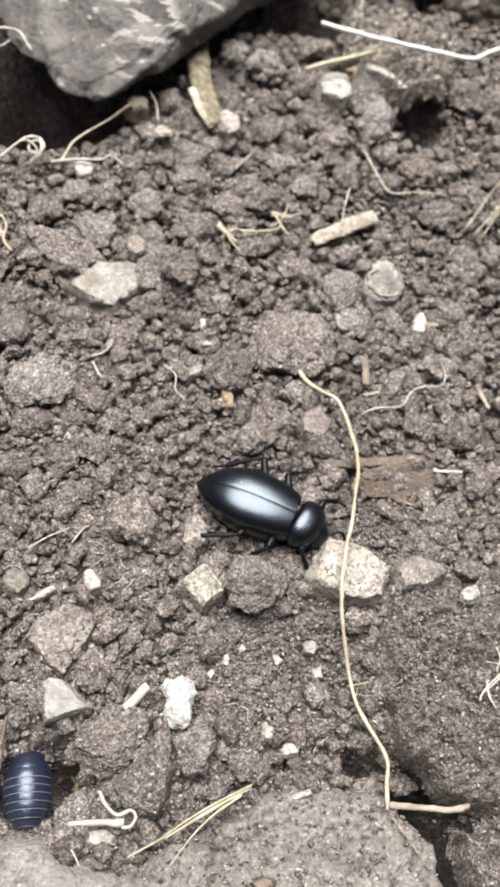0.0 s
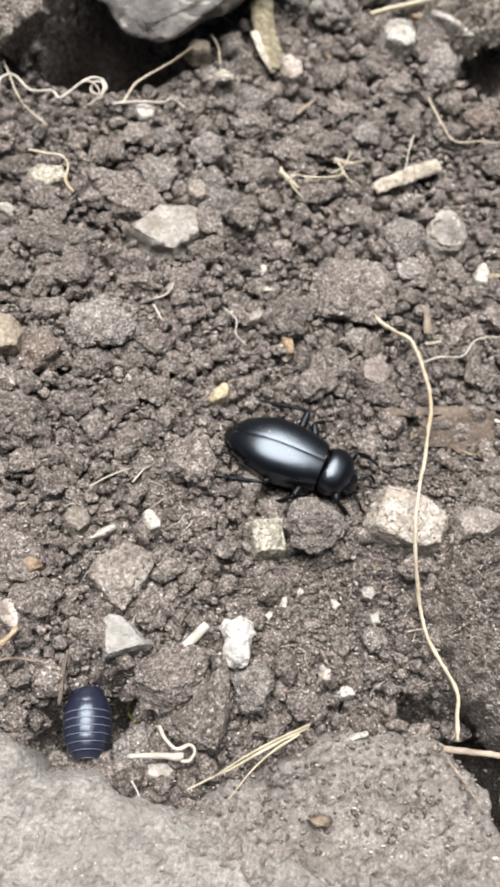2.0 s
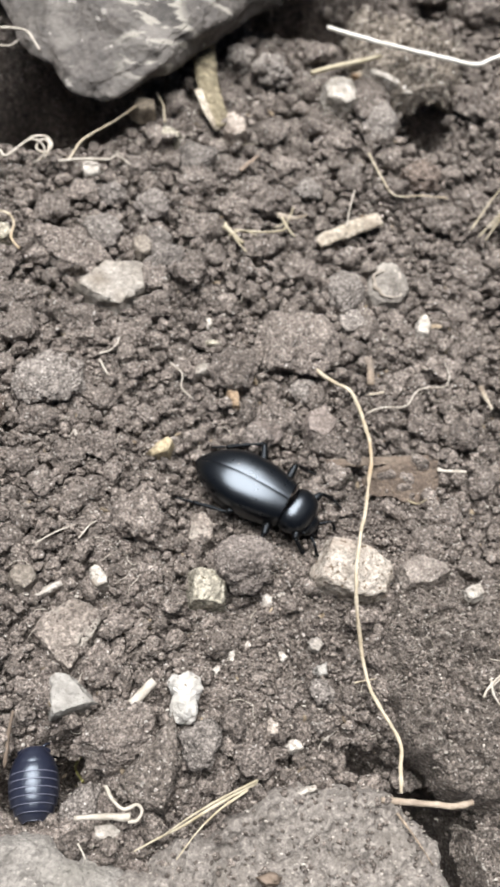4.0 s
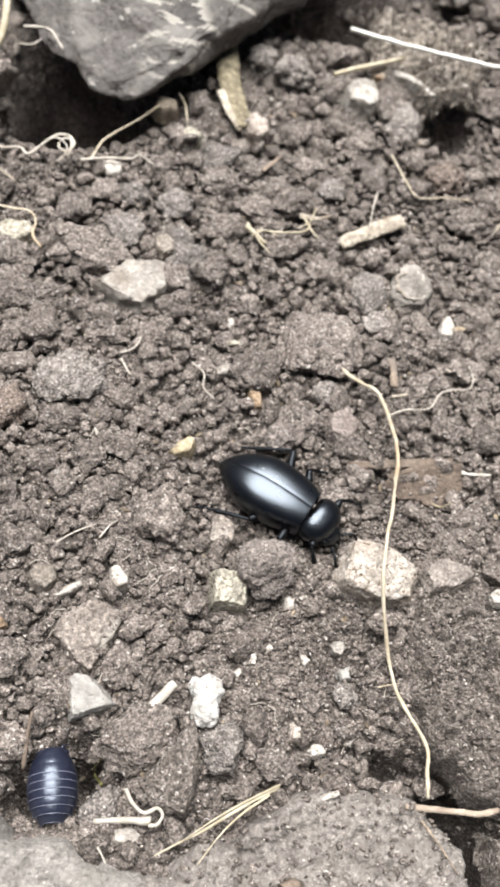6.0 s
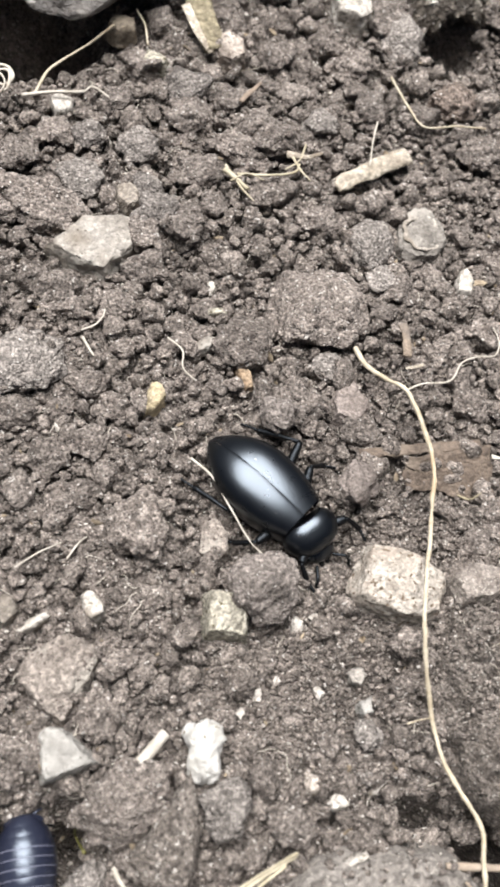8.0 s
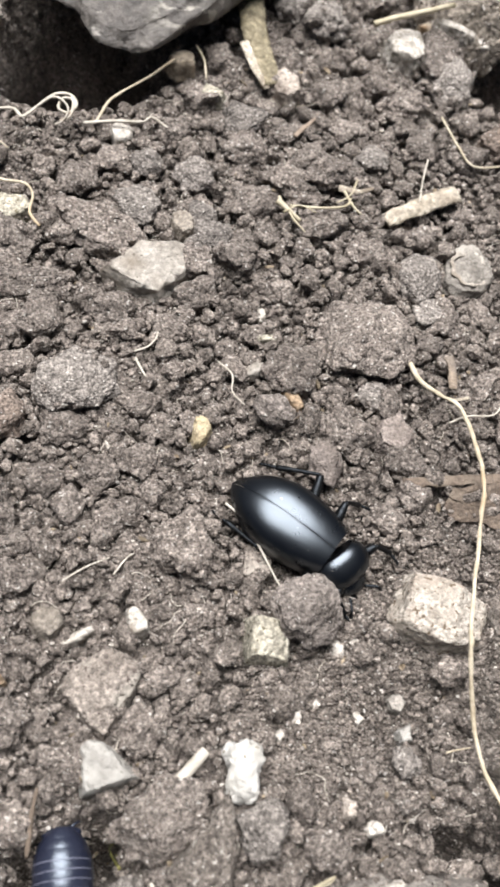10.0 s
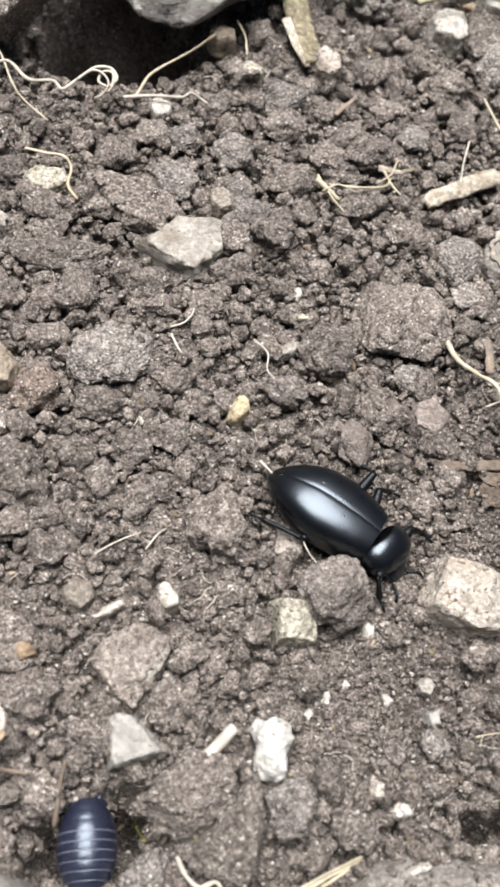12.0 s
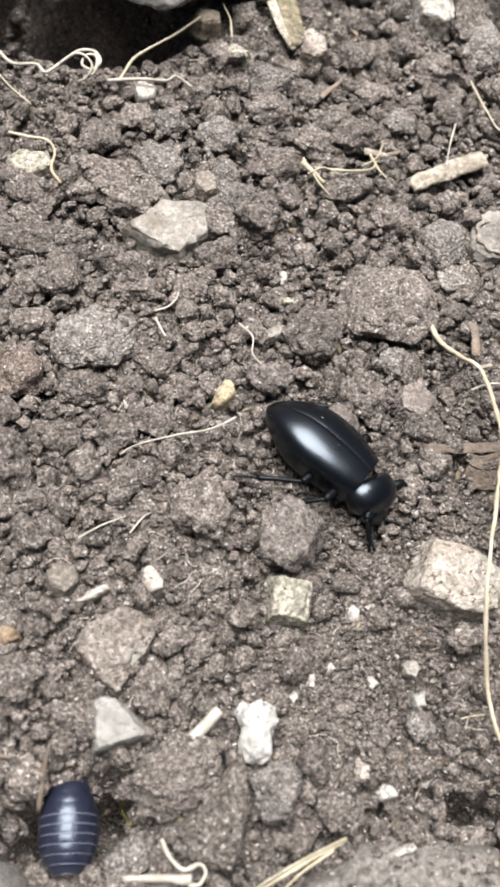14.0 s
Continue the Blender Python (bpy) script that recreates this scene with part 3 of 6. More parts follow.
clod(-28.1, 40.0, 6.7, 6.2, 4.4, -10, 30)
clod(-33.0, 47.0, 7.8, 7.3, 5.3, -3, 31)
clod(-15.5, 48.8, 7.4, 6.4, 4.6, 4, 32, 'dark')
clod(-14.8, 41.1, 5.8, 7.3, 4.2, 11, 33, 'dark')
clod(-14.7, 34.6, 7.6, 6.1, 4.4, 18, 34)
clod(-15.4, 28.9, 6.5, 6.0, 4.3, -15, 35)
clod(-18.7, 23.3, 5.5, 4.4, 3.2, -8, 36)
clod(-25.2, 22.7, 5.5, 3.9, 2.8, -1, 37)
clod(-9.3, 35.5, 8.6, 8.2, 5.9, 6, 38)
clod(-7.7, 45.2, 7.3, 6.3, 4.5, 13, 39)
clod(-1.7, 49.6, 11.9, 6.4, 4.6, -20, 40)
clod(4.2, 43.0, 6.8, 6.3, 4.5, -13, 41)
clod(-1.4, 35.4, 3.8, 3.3, 2.4, -6, 42)
clod(8.2, 38.0, 4.6, 4.7, 3.3, 1, 43)
clod(11.1, 37.7, 5.8, 5.2, 3.7, 8, 44)
clod(7.9, 23.2, 15.6, 14.5, 8.4, 15, 45, 'big', -1.5)
clod(17.1, 33.5, 6.9, 9.3, 5.0, -18, 46, 'grey')
clod(18.4, 41.5, 5.9, 5.3, 3.8, -11, 47)
clod(18.3, 28.6, 4.9, 6.1, 3.5, -4, 48, 'grey')
clod(-1.3, 17.3, 9.5, 8.8, 6.3, 3, 49)
clod(-9.5, 17.5, 4.7, 4.4, 3.1, 10, 50)
clod(-5.4, 11.4, 4.0, 3.8, 2.8, 17, 51)
clod(4.9, 9.2, 9.8, 7.2, 5.2, -16, 52)
clod(9.7, 14.5, 5.0, 4.4, 3.1, -9, 53, 'grey')
clod(21.1, 26.9, 5.6, 5.1, 3.6, -2, 54)
clod(26.1, 29.4, 3.3, 5.1, 2.4, 5, 55)
clod(1.3, 33.9, 3.8, 3.7, 2.7, 12, 56)
clod(-2.9, 31.2, 3.8, 3.4, 2.5, 19, 57)
clod(-5.6, 40.0, 5.3, 4.7, 3.4, -14, 58)
clod(-41.9, -3.7, 15.1, 9.9, 7.1, -7, 59, 'big')
clod(-33.4, 0.2, 6.0, 5.5, 3.9, 0, 60)
clod(-26.7, 0.9, 6.0, 5.5, 4.0, 7, 61)
clod(-21.8, 3.1, 6.0, 5.6, 4.0, 14, 62)
clod(-29.6, -3.2, 5.1, 5.4, 3.6, -19, 63)
clod(-22.9, -3.5, 5.1, 4.5, 3.3, -12, 64)
clod(-19.6, -1.2, 4.3, 4.6, 3.1, -5, 65)
clod(-15.1, -8.7, 8.8, 10.6, 6.3, 2, 66, 'big', 0.8)
clod(-25.1, -5.5, 5.0, 5.9, 3.6, 9, 67)
clod(-36.5, -8.2, 8.3, 5.3, 3.8, 16, 68)
clod(-43.4, -10.9, 5.1, 4.6, 3.3, -17, 69)
clod(-35.1, -12.6, 7.3, 5.3, 3.8, -10, 70)
clod(-42.6, -16.1, 7.2, 6.0, 4.4, -3, 71)
clod(-38.7, -23.7, 7.9, 7.6, 5.5, 4, 72)
clod(-33.6, -27.7, 3.9, 2.7, 1.9, 11, 73)
clod(-35.3, -29.2, 8.5, 6.6, 4.8, 18, 74)
clod(-19.9, -30.0, 5.4, 6.8, 3.9, -15, 75)
clod(-13.7, -16.5, 4.9, 4.0, 2.9, -8, 76)
clod(-17.7, -23.9, 4.8, 3.8, 2.8, -1, 77)
clod(-3.2, -14.4, 5.9, 5.3, 3.8, 6, 78)
clod(14.8, 0.7, 5.2, 5.6, 3.7, 13, 79)
clod(13.5, 5.7, 7.9, 5.7, 4.1, -20, 80)
clod(10.5, -2.7, 5.1, 4.6, 3.3, -13, 81)
clod(-29.3, -32.8, 4.0, 3.4, 2.5, -6, 82)
clod(-29.2, -35.9, 3.2, 3.7, 2.3, 1, 83)
clod(-33.2, -39.7, 6.0, 5.6, 4.0, 8, 84)
clod(-17.1, -39.2, 12.4, 8.9, 6.4, 15, 85, 'big')
clod(-20.6, -47.6, 6.0, 6.4, 4.3, -11, 87, 'grey')
clod(-21.7, -50.2, 3.7, 3.3, 2.3, -4, 88)
clod(-15.6, -45.4, 2.6, 2.8, 1.9, 3, 89)
clod(-5.6, -39.8, 6.6, 7.4, 5.2, 10, 90, 'grey', 1.2)
clod(-1.4, -37.1, 3.8, 5.2, 3.6, 17, 91, 'soil', 0.9)
clod(1.2, -41.6, 6.6, 5.6, 4.4, -16, 92, 'soil', 0.8)
clod(11.0, -32.9, 4.2, 4.0, 3.2, -9, 93, 'grey', 0.6)
clod(10.3, -37.4, 2.6, 2.4, 2.0, 20, 155, 'grey', 0.6)
clod(6.4, -33.5, 3.9, 3.3, 2.4, -2, 94)
clod(-39.5, -41.6, 4.4, 4.8, 3.2, 5, 95)
clod(-36.9, -44.5, 4.4, 4.3, 3.1, 12, 96)
clod(-57.7, 78.3, 14.8, 17.0, 10.6, 19, 97, 'big')
clod(-50.8, 69.5, 14.5, 15.0, 15.0, -14, 98, 'big', 6.0)
clod(-56.3, 66.7, 10.2, 13.1, 7.3, -7, 99, 'dark')
clod(-52.8, 47.1, 7.7, 6.2, 4.5, 0, 100, 'dark')
clod(-1.0, 86.7, 6.8, 7.0, 4.9, 7, 101, 'grey')
clod(5.2, 83.7, 8.7, 8.2, 5.9, 14, 102, 'grey')
clod(13.8, 89.6, 6.8, 6.6, 4.8, -19, 103)
clod(24.8, 79.2, 9.2, 14.0, 6.6, -12, 104, 'big')
clod(17.2, 66.5, 8.4, 7.9, 5.7, -5, 105)
clod(2.0, 54.1, 7.0, 6.5, 4.7, 2, 106)
clod(-8.3, 60.9, 7.1, 6.6, 4.7, 9, 107, 'dark')
clod(-8.7, 55.3, 8.0, 6.5, 4.7, 16, 108)
clod(-12.2, 74.0, 6.3, 6.8, 4.5, -17, 109)
clod(5.3, 67.8, 6.3, 6.3, 4.5, -10, 110)
clod(26.7, 57.2, 7.2, 6.6, 4.8, -3, 111)
clod(19.0, 58.8, 6.4, 6.6, 4.6, 4, 112)
clod(-2.2, 68.9, 6.3, 5.6, 4.0, 11, 113)
clod(11.2, 55.4, 6.1, 5.4, 3.9, 18, 114, 'grey')
clod(-2.1, 58.9, 5.6, 5.2, 3.8, -15, 115)
clod(7.6, 60.8, 6.2, 5.5, 4.0, -8, 116)
clod(-22.7, 51.2, 5.9, 5.3, 3.8, -1, 117, 'dark')
clod(-19.2, 58.0, 6.0, 5.4, 3.9, 6, 118)
clod(-15.5, 65.1, 6.2, 5.5, 4.0, 13, 119)
clod(-27.6, 51.8, 5.9, 5.3, 3.8, -20, 120)
clod(25.0, 46.0, 5.0, 4.3, 3.1, -13, 121)
clod(12.5, 70.3, 5.9, 5.2, 3.7, -6, 122)
clod(33.1, 19.8, 6.5, 6.0, 4.3, 1, 123)
clod(37.5, 24.6, 5.7, 5.1, 3.7, 8, 124)
clod(28.5, 9.2, 7.2, 5.8, 4.2, 15, 125)
clod(34.8, 7.6, 6.3, 5.8, 4.2, -18, 126)
clod(30.8, -6.0, 6.1, 5.1, 3.7, -11, 127)
clod(27.1, -9.8, 5.1, 4.0, 2.9, -4, 128)
clod(37.7, -0.0, 5.3, 6.7, 3.8, 3, 129)
clod(36.0, 51.2, 9.1, 6.5, 4.7, 10, 130)
clod(40.0, 40.4, 7.9, 7.5, 5.4, 17, 131)
clod(32.6, 60.9, 8.3, 7.8, 5.6, -16, 132, 'brown')
clod(36.2, 31.2, 5.8, 5.2, 3.7, -9, 133)
clod(25.5, 17.5, 3.7, 4.0, 2.7, -2, 134)
clod(18.3, 23.3, 4.7, 4.5, 3.2, 5, 135)
clod(42.7, 55.8, 6.2, 6.6, 4.4, 12, 136)
clod(-29.8, 38.8, 15.5, 8.6, 6.2, -35.0, 137, 'big')
clod(-13.6, 38.4, 8.5, 8.2, 5.9, -14, 138, 'dark')
clod(3.5, 51.3, 8.9, 8.5, 6.2, -7, 139)
clod(-40.4, 33.0, 7.0, 5.9, 4.2, 0, 140)
clod(-36.9, 28.9, 9.3, 5.0, 3.6, 7, 141)
clod(-41.0, 19.6, 5.2, 4.8, 3.5, 14, 142)
clod(-35.3, -30.2, 6.3, 8.1, 4.5, -19, 143)
clod(-34.4, -38.4, 4.3, 3.9, 2.8, -12, 144)
clod(-34.0, 37.7, 5.6, 5.1, 3.7, -5, 145)
clod(-29.1, 36.3, 6.4, 6.0, 4.3, 2, 146)
clod(50.7, 105.7, 13.1, 12.8, 9.2, 9, 147, 'big')
clod(57.5, 94.1, 10.5, 13.8, 7.5, 16, 148)
clod(44.5, 79.9, 8.9, 8.4, 6.0, -17, 149)
clod(51.0, 78.2, 10.0, 9.6, 6.9, -10, 150)
clod(39.6, 111.0, 9.5, 9.0, 6.5, -3, 151)
clod(58.7, 109.2, 9.6, 11.7, 6.9, 4, 152)
clod(25.2, 74.0, 7.5, 12.8, 5.4, 11, 153, 'grey')
clod(48.7, 111.9, 7.2, 7.8, 5.2, 18, 154)

stone('stone', 'pale buff angular stone lying on crumbly soil', -21.7, 31.6, 5.0, [(-6.4, -0.6), (-1.4, 3.8), (5.0, 4.5), (6.0, 1.3), (1.9, -4.3), (-3.4, -2.9)], pale_stone, 3, 0.0)
stone('stone', 'small tan-grey rounded stone beside a buff stone', -17.2, 40.0, 3.6, [(-1.6, 1.8), (0.2, 2.6), (1.9, 0.3), (1.9, -1.9), (-0.3, -2.5), (-1.9, -0.6)], tan_grey, 4, 0.0)
stone('pebble', 'orange-tan weathered pebble half sunk in soil', -45.3, 10.7, 5, [(-3.6, 0.1), (-1.3, 3.5), (1.7, 3.1), (3.6, 0.6), (3.2, -2.7), (-0.3, -3.5), (-3.0, -2.6)], tan_stone, 5, 0.0)
stone('stone_flake', 'tiny white stone flake lying on soil', -39.8, 12.3, 1, [(-1.2, -0.2), (1.0, 0.9), (1.2, 0.2), (-0.5, -0.9)], white_stone, 6, 0.0)
stone('stone_chip', 'small pale flat stone chip on soil', -47.3, 34.7, 2, [(-2.4, 0.7), (-0.8, 1.7), (2.4, -0.6), (2.3, -1.7), (0.1, -1.6)], pale_stone, 7, 0.0)
stone('pebble', 'small yellowish pebble under a looped rootlet', -41.8, 40.8, 3, [(-3.4, 0.6), (-1.4, 2.5), (2.2, 2.1), (3.2, -0.3), (0.4, -2.4), (-2.6, -1.6)], yellow_stone, 8, 0.0)
stone('pebble', 'small white rounded pebble on soil', -20.6, -17.4, 3, [(-1.5, 1.3), (-0.4, 2.0), (1.2, 0.4), (1.5, -1.0), (-0.1, -2.0), (-1.1, -1.4)], white_stone, 9, 0.0)
stone('stone_flake', 'long white stone flake lying flat', -27.5, -19.3, 1.5, [(-2.0, -0.9), (-0.9, 0.3), (1.6, 1.4), (2.0, 0.7), (-0.0, -0.8), (-1.5, -1.4)], white_stone, 10, 0.0)
stone('stone', 'flat pinkish-grey mottled stone slab half buried', -24.5, -25.7, 3.4, [(-4.4, 0.2), (-3.5, 2.8), (0.6, 5.0), (4.9, 3.2), (4.7, 1.9), (0.8, -5.0), (-1.6, -3.8)], brick_stone, 11, 0.0)
stone('stone', 'pale pinkish stone with soil on it', -39.2, -31.6, 4, [(-2.5, 0.6), (-0.5, 2.1), (1.3, 2.5), (2.5, -0.1), (2.5, -2.5), (0.5, -2.1)], pink_stone, 12, 0.0)
stone('stone', 'smooth light grey triangular stone', -23.0, -33.8, 4, [(-3.3, 2.1), (-2.3, 3.0), (-0.4, 2.7), (3.3, -1.1), (1.0, -2.1), (-2.5, -3.0)], grey_stone, 13, 0.0)
chalk_lump = new('chalk_lump', mesh_of('chalk_lump', lobed((1.8, 2.5, 3.2, 3.2, 3.6, 2.6, 1.7, 2.0, 2.9, 3.7, 3.0, 1.9), 4.4, 14), ico(4)[1], chalk))
chalk_lump.matrix_world = pose(-8.0 * MM, -33.8 * MM, (swell(-8.0, -33.8) + 1.0) * MM, 0, 0, -6)
tagged(chalk_lump, 'bright white lumpy bone-like chalk fragment', 'chalk lump')
TAKEN.append((-8.0, -33.8, 2.2))
stone('stone', 'large pale speckled angular stone on soil', 15.8, -15.2, 6, [(-2.9, 4.9), (1.2, 3.9), (5.8, 1.1), (4.8, -4.0), (2.1, -4.9), (-0.1, -4.7), (-5.3, -2.4), (-5.8, -1.1)], speckled_stone, 15, 1.0)
stone('stone', 'round grey stone with pale limy crust', 24.6, 35.7, 3.6, [(-2.9, 3.0), (-1.2, 4.2), (1.6, 4.1), (3.4, 2.0), (3.6, -1.6), (1.9, -4.0), (-1.4, -4.2), (-3.4, -2.2), (-3.7, 0.6)], ring_stone, 16, 0.0)
stone('pebble', 'small white stone on soil', 30.3, 28.5, 3, [(-0.6, 1.6), (0.8, 2.5), (1.5, 0.0), (0.7, -2.5), (-1.5, -2.2)], white_stone, 17, 0.0)
stone('earth_flake', 'flat brown angular flake of hard earth on soil', -6.3, -9.3, 2.0, [(-1.6, 1.9), (0.4, 2.9), (2.0, 0.9), (1.8, -1.6), (0.2, -2.9), (-1.8, -1.8)], brick_stone, 18, 0.4)
stone('earth_crumb', 'reddish-brown triangular earth crumb', 12.3, 9.8, 3, [(-2.6, -0.4), (-0.9, 3.6), (0.3, 3.6), (2.6, -1.2), (0.7, -3.6), (-2.4, -2.8)], rust_clod, 19, 0.0)
orange_pebble = stone('pebble', 'small orange-brown pebble on soil', -1.7, 13.1, 3.2, [(-1.2, 1.4), (-0.2, 2.3), (0.9, 0.6), (1.2, -1.9), (-0.1, -2.3), (-1.0, -0.6)], rust_stone, 20, 0.0)
stone('stone_chip', 'small flat yellow chip on soil', -4.7, 22.6, 1.5, [(-1.9, 0.6), (1.7, 0.9), (1.9, -0.2), (-1.7, -0.9)], yellow_stone, 21, 0.0)
stone('stone_chip', 'small pale stone chip', -6.7, 17.6, 2, [(-1.9, -0.4), (0.1, 1.3), (1.9, 0.7), (0.6, -0.8), (-1.2, -1.3)], pale_stone, 22, 0.0)
stone('pebble', 'rounded pale grey pebble beside a stick', -1.9, 68.5, 4, [(-2.3, 1.6), (-0.5, 3.5), (2.1, 1.9), (2.3, -1.9), (0.0, -3.5), (-2.0, -2.1)], pink_stone, 23, 0.0)
stone('pebble', 'small pale triangular pebble', -13.6, 66.1, 3, [(-2.1, -1.6), (-1.0, 1.8), (2.1, -0.2), (1.6, -1.8)], yellow_stone, 24, 0.0)
stone('pebble', 'small white pebble under a rootlet', -27.0, 56.2, 3, [(-1.8, 0.4), (-0.5, 2.1), (1.8, 1.2), (1.7, -1.1), (-0.7, -2.1)], white_stone, 25, 0.0)
stone('stone', 'white angular stone at the edge of a hollow', 18.2, 78.8, 5, [(-3.4, 1.4), (-1.0, 4.2), (2.8, 3.2), (3.4, -1.4), (0.8, -4.2), (-2.8, -2.8)], white_stone, 26, 0.0)
stone('earth_lump', 'pale grey-brown lump half buried in a clod', 26.5, -15.6, 5, [(-4.0, 0.8), (-1.3, 2.8), (2.4, 2.3), (4.0, 0.5), (1.0, -2.3), (-3.1, -2.8)], clod_pale, 27, 0.0)
stone('stone_chip', 'tiny white stone chip', -1.7, -27.8, 1.5, [(-0.5, 1.0), (0.5, 1.1), (0.6, -1.0), (-0.6, -1.1)], white_stone, 28, 0.0)
stone('stone_chip', 'tiny white stone chip', 5.6, -27.9, 1.3, [(-0.8, 0.5), (-0.0, 0.8), (0.8, -0.1), (-0.1, -0.8)], white_stone, 29, 0.0)
stone('stone_chip', 'small white stone chip', 7.0, -39.8, 2, [(-1.2, -0.1), (-0.2, 0.9), (1.2, 0.4), (1.0, -0.6), (-0.6, -0.9)], white_stone, 30, 0.0)
stone('stone_chip', 'tiny white stone chip', 5.6, -19.0, 1.3, [(-0.8, 0.1), (0.2, 0.9), (0.8, 0.0), (0.1, -0.9)], white_stone, 31, 0.0)
stone('stone_chip', 'tiny white stone chip', -25.4, 5.2, 1.3, [(-0.7, 0.6), (0.2, 1.0), (0.7, -0.2), (-0.1, -1.0)], white_stone, 32, 0.0)
stone('stone_chip', 'tiny white stone chip', -5.8, 26.2, 1.8, [(-0.7, 0.7), (0.2, 1.2), (0.7, -0.3), (-0.3, -1.2)], white_stone, 33, 0.0)
stone('stone_chip', 'small white rounded stone chip beside a clod', 3.4, -20.0, 1.8, [(-0.8, 0.4), (-0.1, 1.1), (0.8, 0.6), (0.7, -0.7), (-0.2, -1.1), (-0.8, -0.6)], white_stone, 61, 0.4)
stone('stone_chip', 'tiny pale stone chip on fine soil', 0.5, -26.6, 1.2, [(-0.7, -0.2), (0.1, 0.8), (0.7, 0.1), (-0.1, -0.6)], white_stone, 62, 0.3)
stone('stone_chip', 'tiny pale stone chip on fine soil', -3.8, -30.1, 1.2, [(-0.6, 0.1), (0.2, 0.8), (0.7, 0.2), (0.0, -0.8)], white_stone, 63, 0.3)
stone('stone_chip', 'small crusted grey stone chip on fine soil', 10.3, -26.1, 1.6, [(-1.1, 0.5), (0.1, 1.2), (1.1, 0.2), (0.3, -1.1), (-0.9, -0.8)], ring_stone, 64, 0.3)
stone('shell_piece', 'thin white curved shell piece at a hole', 10.9, -38.9, 1.0, [(-1.6, 0.5), (-0.4, -0.1), (0.8, 0.3), (1.7, 0.9), (1.0, -0.6), (-0.5, -0.9)], white_stone, 65, 0.6)
stone('stone_chip', 'pale crusted stone chip on a clod', 3.8, -38.0, 2.0, [(-0.7, -0.9), (-0.4, 1.1), (0.6, 1.0), (0.8, -0.8)], pink_stone, 66, 1.2)
stone('stone_chip', 'small grey stone chip', 11.0, -29.5, 1.5, [(-0.9, 0.2), (0.8, 1.1), (0.9, -0.9), (-0.5, -1.1)], grey_stone, 34, 0.0)
stone('stone_flake', 'small pale curled flake beside a rootlet', -17.2, -50.7, 2.5, [(-1.9, 0.8), (0.6, 1.1), (1.9, -0.0), (0.7, -1.1), (-1.8, -0.9)], pale_stone, 35, 0.0)
stone('stone_chip', 'small flat brown chip on a clod', 3.0, -56.2, 1.5, [(-1.4, 0.2), (0.0, 0.7), (1.4, 0.3), (1.1, -0.5), (-0.7, -0.7)], bark, 36, 2.7)
stone('stone_flake', 'pale limy fleck on a clod', 8.2, -45.7, 1.2, [(-1.3, -0.0), (1.0, 0.7), (1.3, 0.0), (-1.0, -0.7)], white_stone, 37, 2.5)
stone('stone_flake', 'pale limy fleck on a clod', 32.6, -19.1, 1.2, [(-1.2, 0.2), (1.0, 1.4), (1.2, -0.6), (-0.9, -1.4)], white_stone, 38, 3.5)
stone('earth_lump', 'crumbly ochre lump at the end of a rootlet', -18.6, 70.6, 3.4, [(-2.3, 0.1), (-1.2, 1.8), (2.0, 1.6), (2.2, -0.8), (-0.3, -1.8)], tan_stone, 39, 2.4)
stone('earth_flake', 'triangular grey-brown piece of dry earth leaning on clods', -11.9, -42.4, 4.6, [(2.3, 5.9), (-4.2, -2.1), (-2.4, -4.8), (1.5, -6.0), (3.4, 0.3)], clod_mid, 86, 0.9)
stone('earth_flake', 'thin grey-brown flake leaning on a clod', -15.3, -45.6, 1.0, [(-1.0, -0.6), (-0.5, 0.8), (0.6, 1.3), (1.0, 0.1), (0.2, -1.3)], clod_pale, 40, 1.5)
stone('earth_lump', 'small tan-grey earth lump beside a white flake', -31.1, -17.9, 3.0, [(-2.2, 0.2), (-1.0, 2.0), (1.3, 1.8), (2.1, -0.3), (0.6, -1.9), (-1.4, -1.5)], tan_grey, 47, 0.3)
stone('leaf_bit', 'tiny torn rust-brown bit of dry leaf on soil', -36.0, -24.6, 1.0, [(-1.9, 0.4), (-0.3, 1.5), (0.4, 0.4), (1.9, -0.2), (0.7, -0.8), (-0.6, -1.6)], rust_stone, 48, 2.0)
stone('seed', 'small olive-yellow seed in a hole', -20.9, -43.7, 1.6, [(-0.5, -0.6), (-0.8, 1.2), (-0.0, 1.3), (0.8, -0.2), (0.7, -1.3)], green, 41, 1.8)
stone('lime_crust', 'pale limy crust at the edge of a rock', 26.0, 81.2, 2.4, [(-3.0, 2.2), (-0.6, 1.6), (3.2, -0.6), (3.0, -1.9), (0.6, -1.4), (-2.2, 0.6)], white_stone, 42, 3.7)
stone('lime_crust', 'pale limy crust at the edge of a rock', 31.5, 80.0, 2.4, [(-3.6, 0.5), (0.1, 0.9), (3.8, 1.4), (2.6, -0.8), (-2.4, -1.2)], white_stone, 43, 3.7)
stone('lime_crust', 'pale limy crust at the edge of a rock', 36.5, 81.6, 2.4, [(-2.9, -0.9), (1.2, 0.6), (2.9, 0.9), (0.5, -1.0)], white_stone, 44, 3.7)
stone('earth_lump', 'small ochre earth lump beside a white stone', 22.0, 83.2, 2, [(-2.1, 0.1), (0.2, 1.6), (2.1, 0.1), (0.6, -1.6)], tan_stone, 45, 1.5)
stone('pebble', 'small pale round pebble on soil', -44.7, 41.8, 2, [(-0.8, 0.7), (-0.1, 1.2), (0.8, -0.3), (0.2, -1.2)], pale_stone, 46, 0.0)


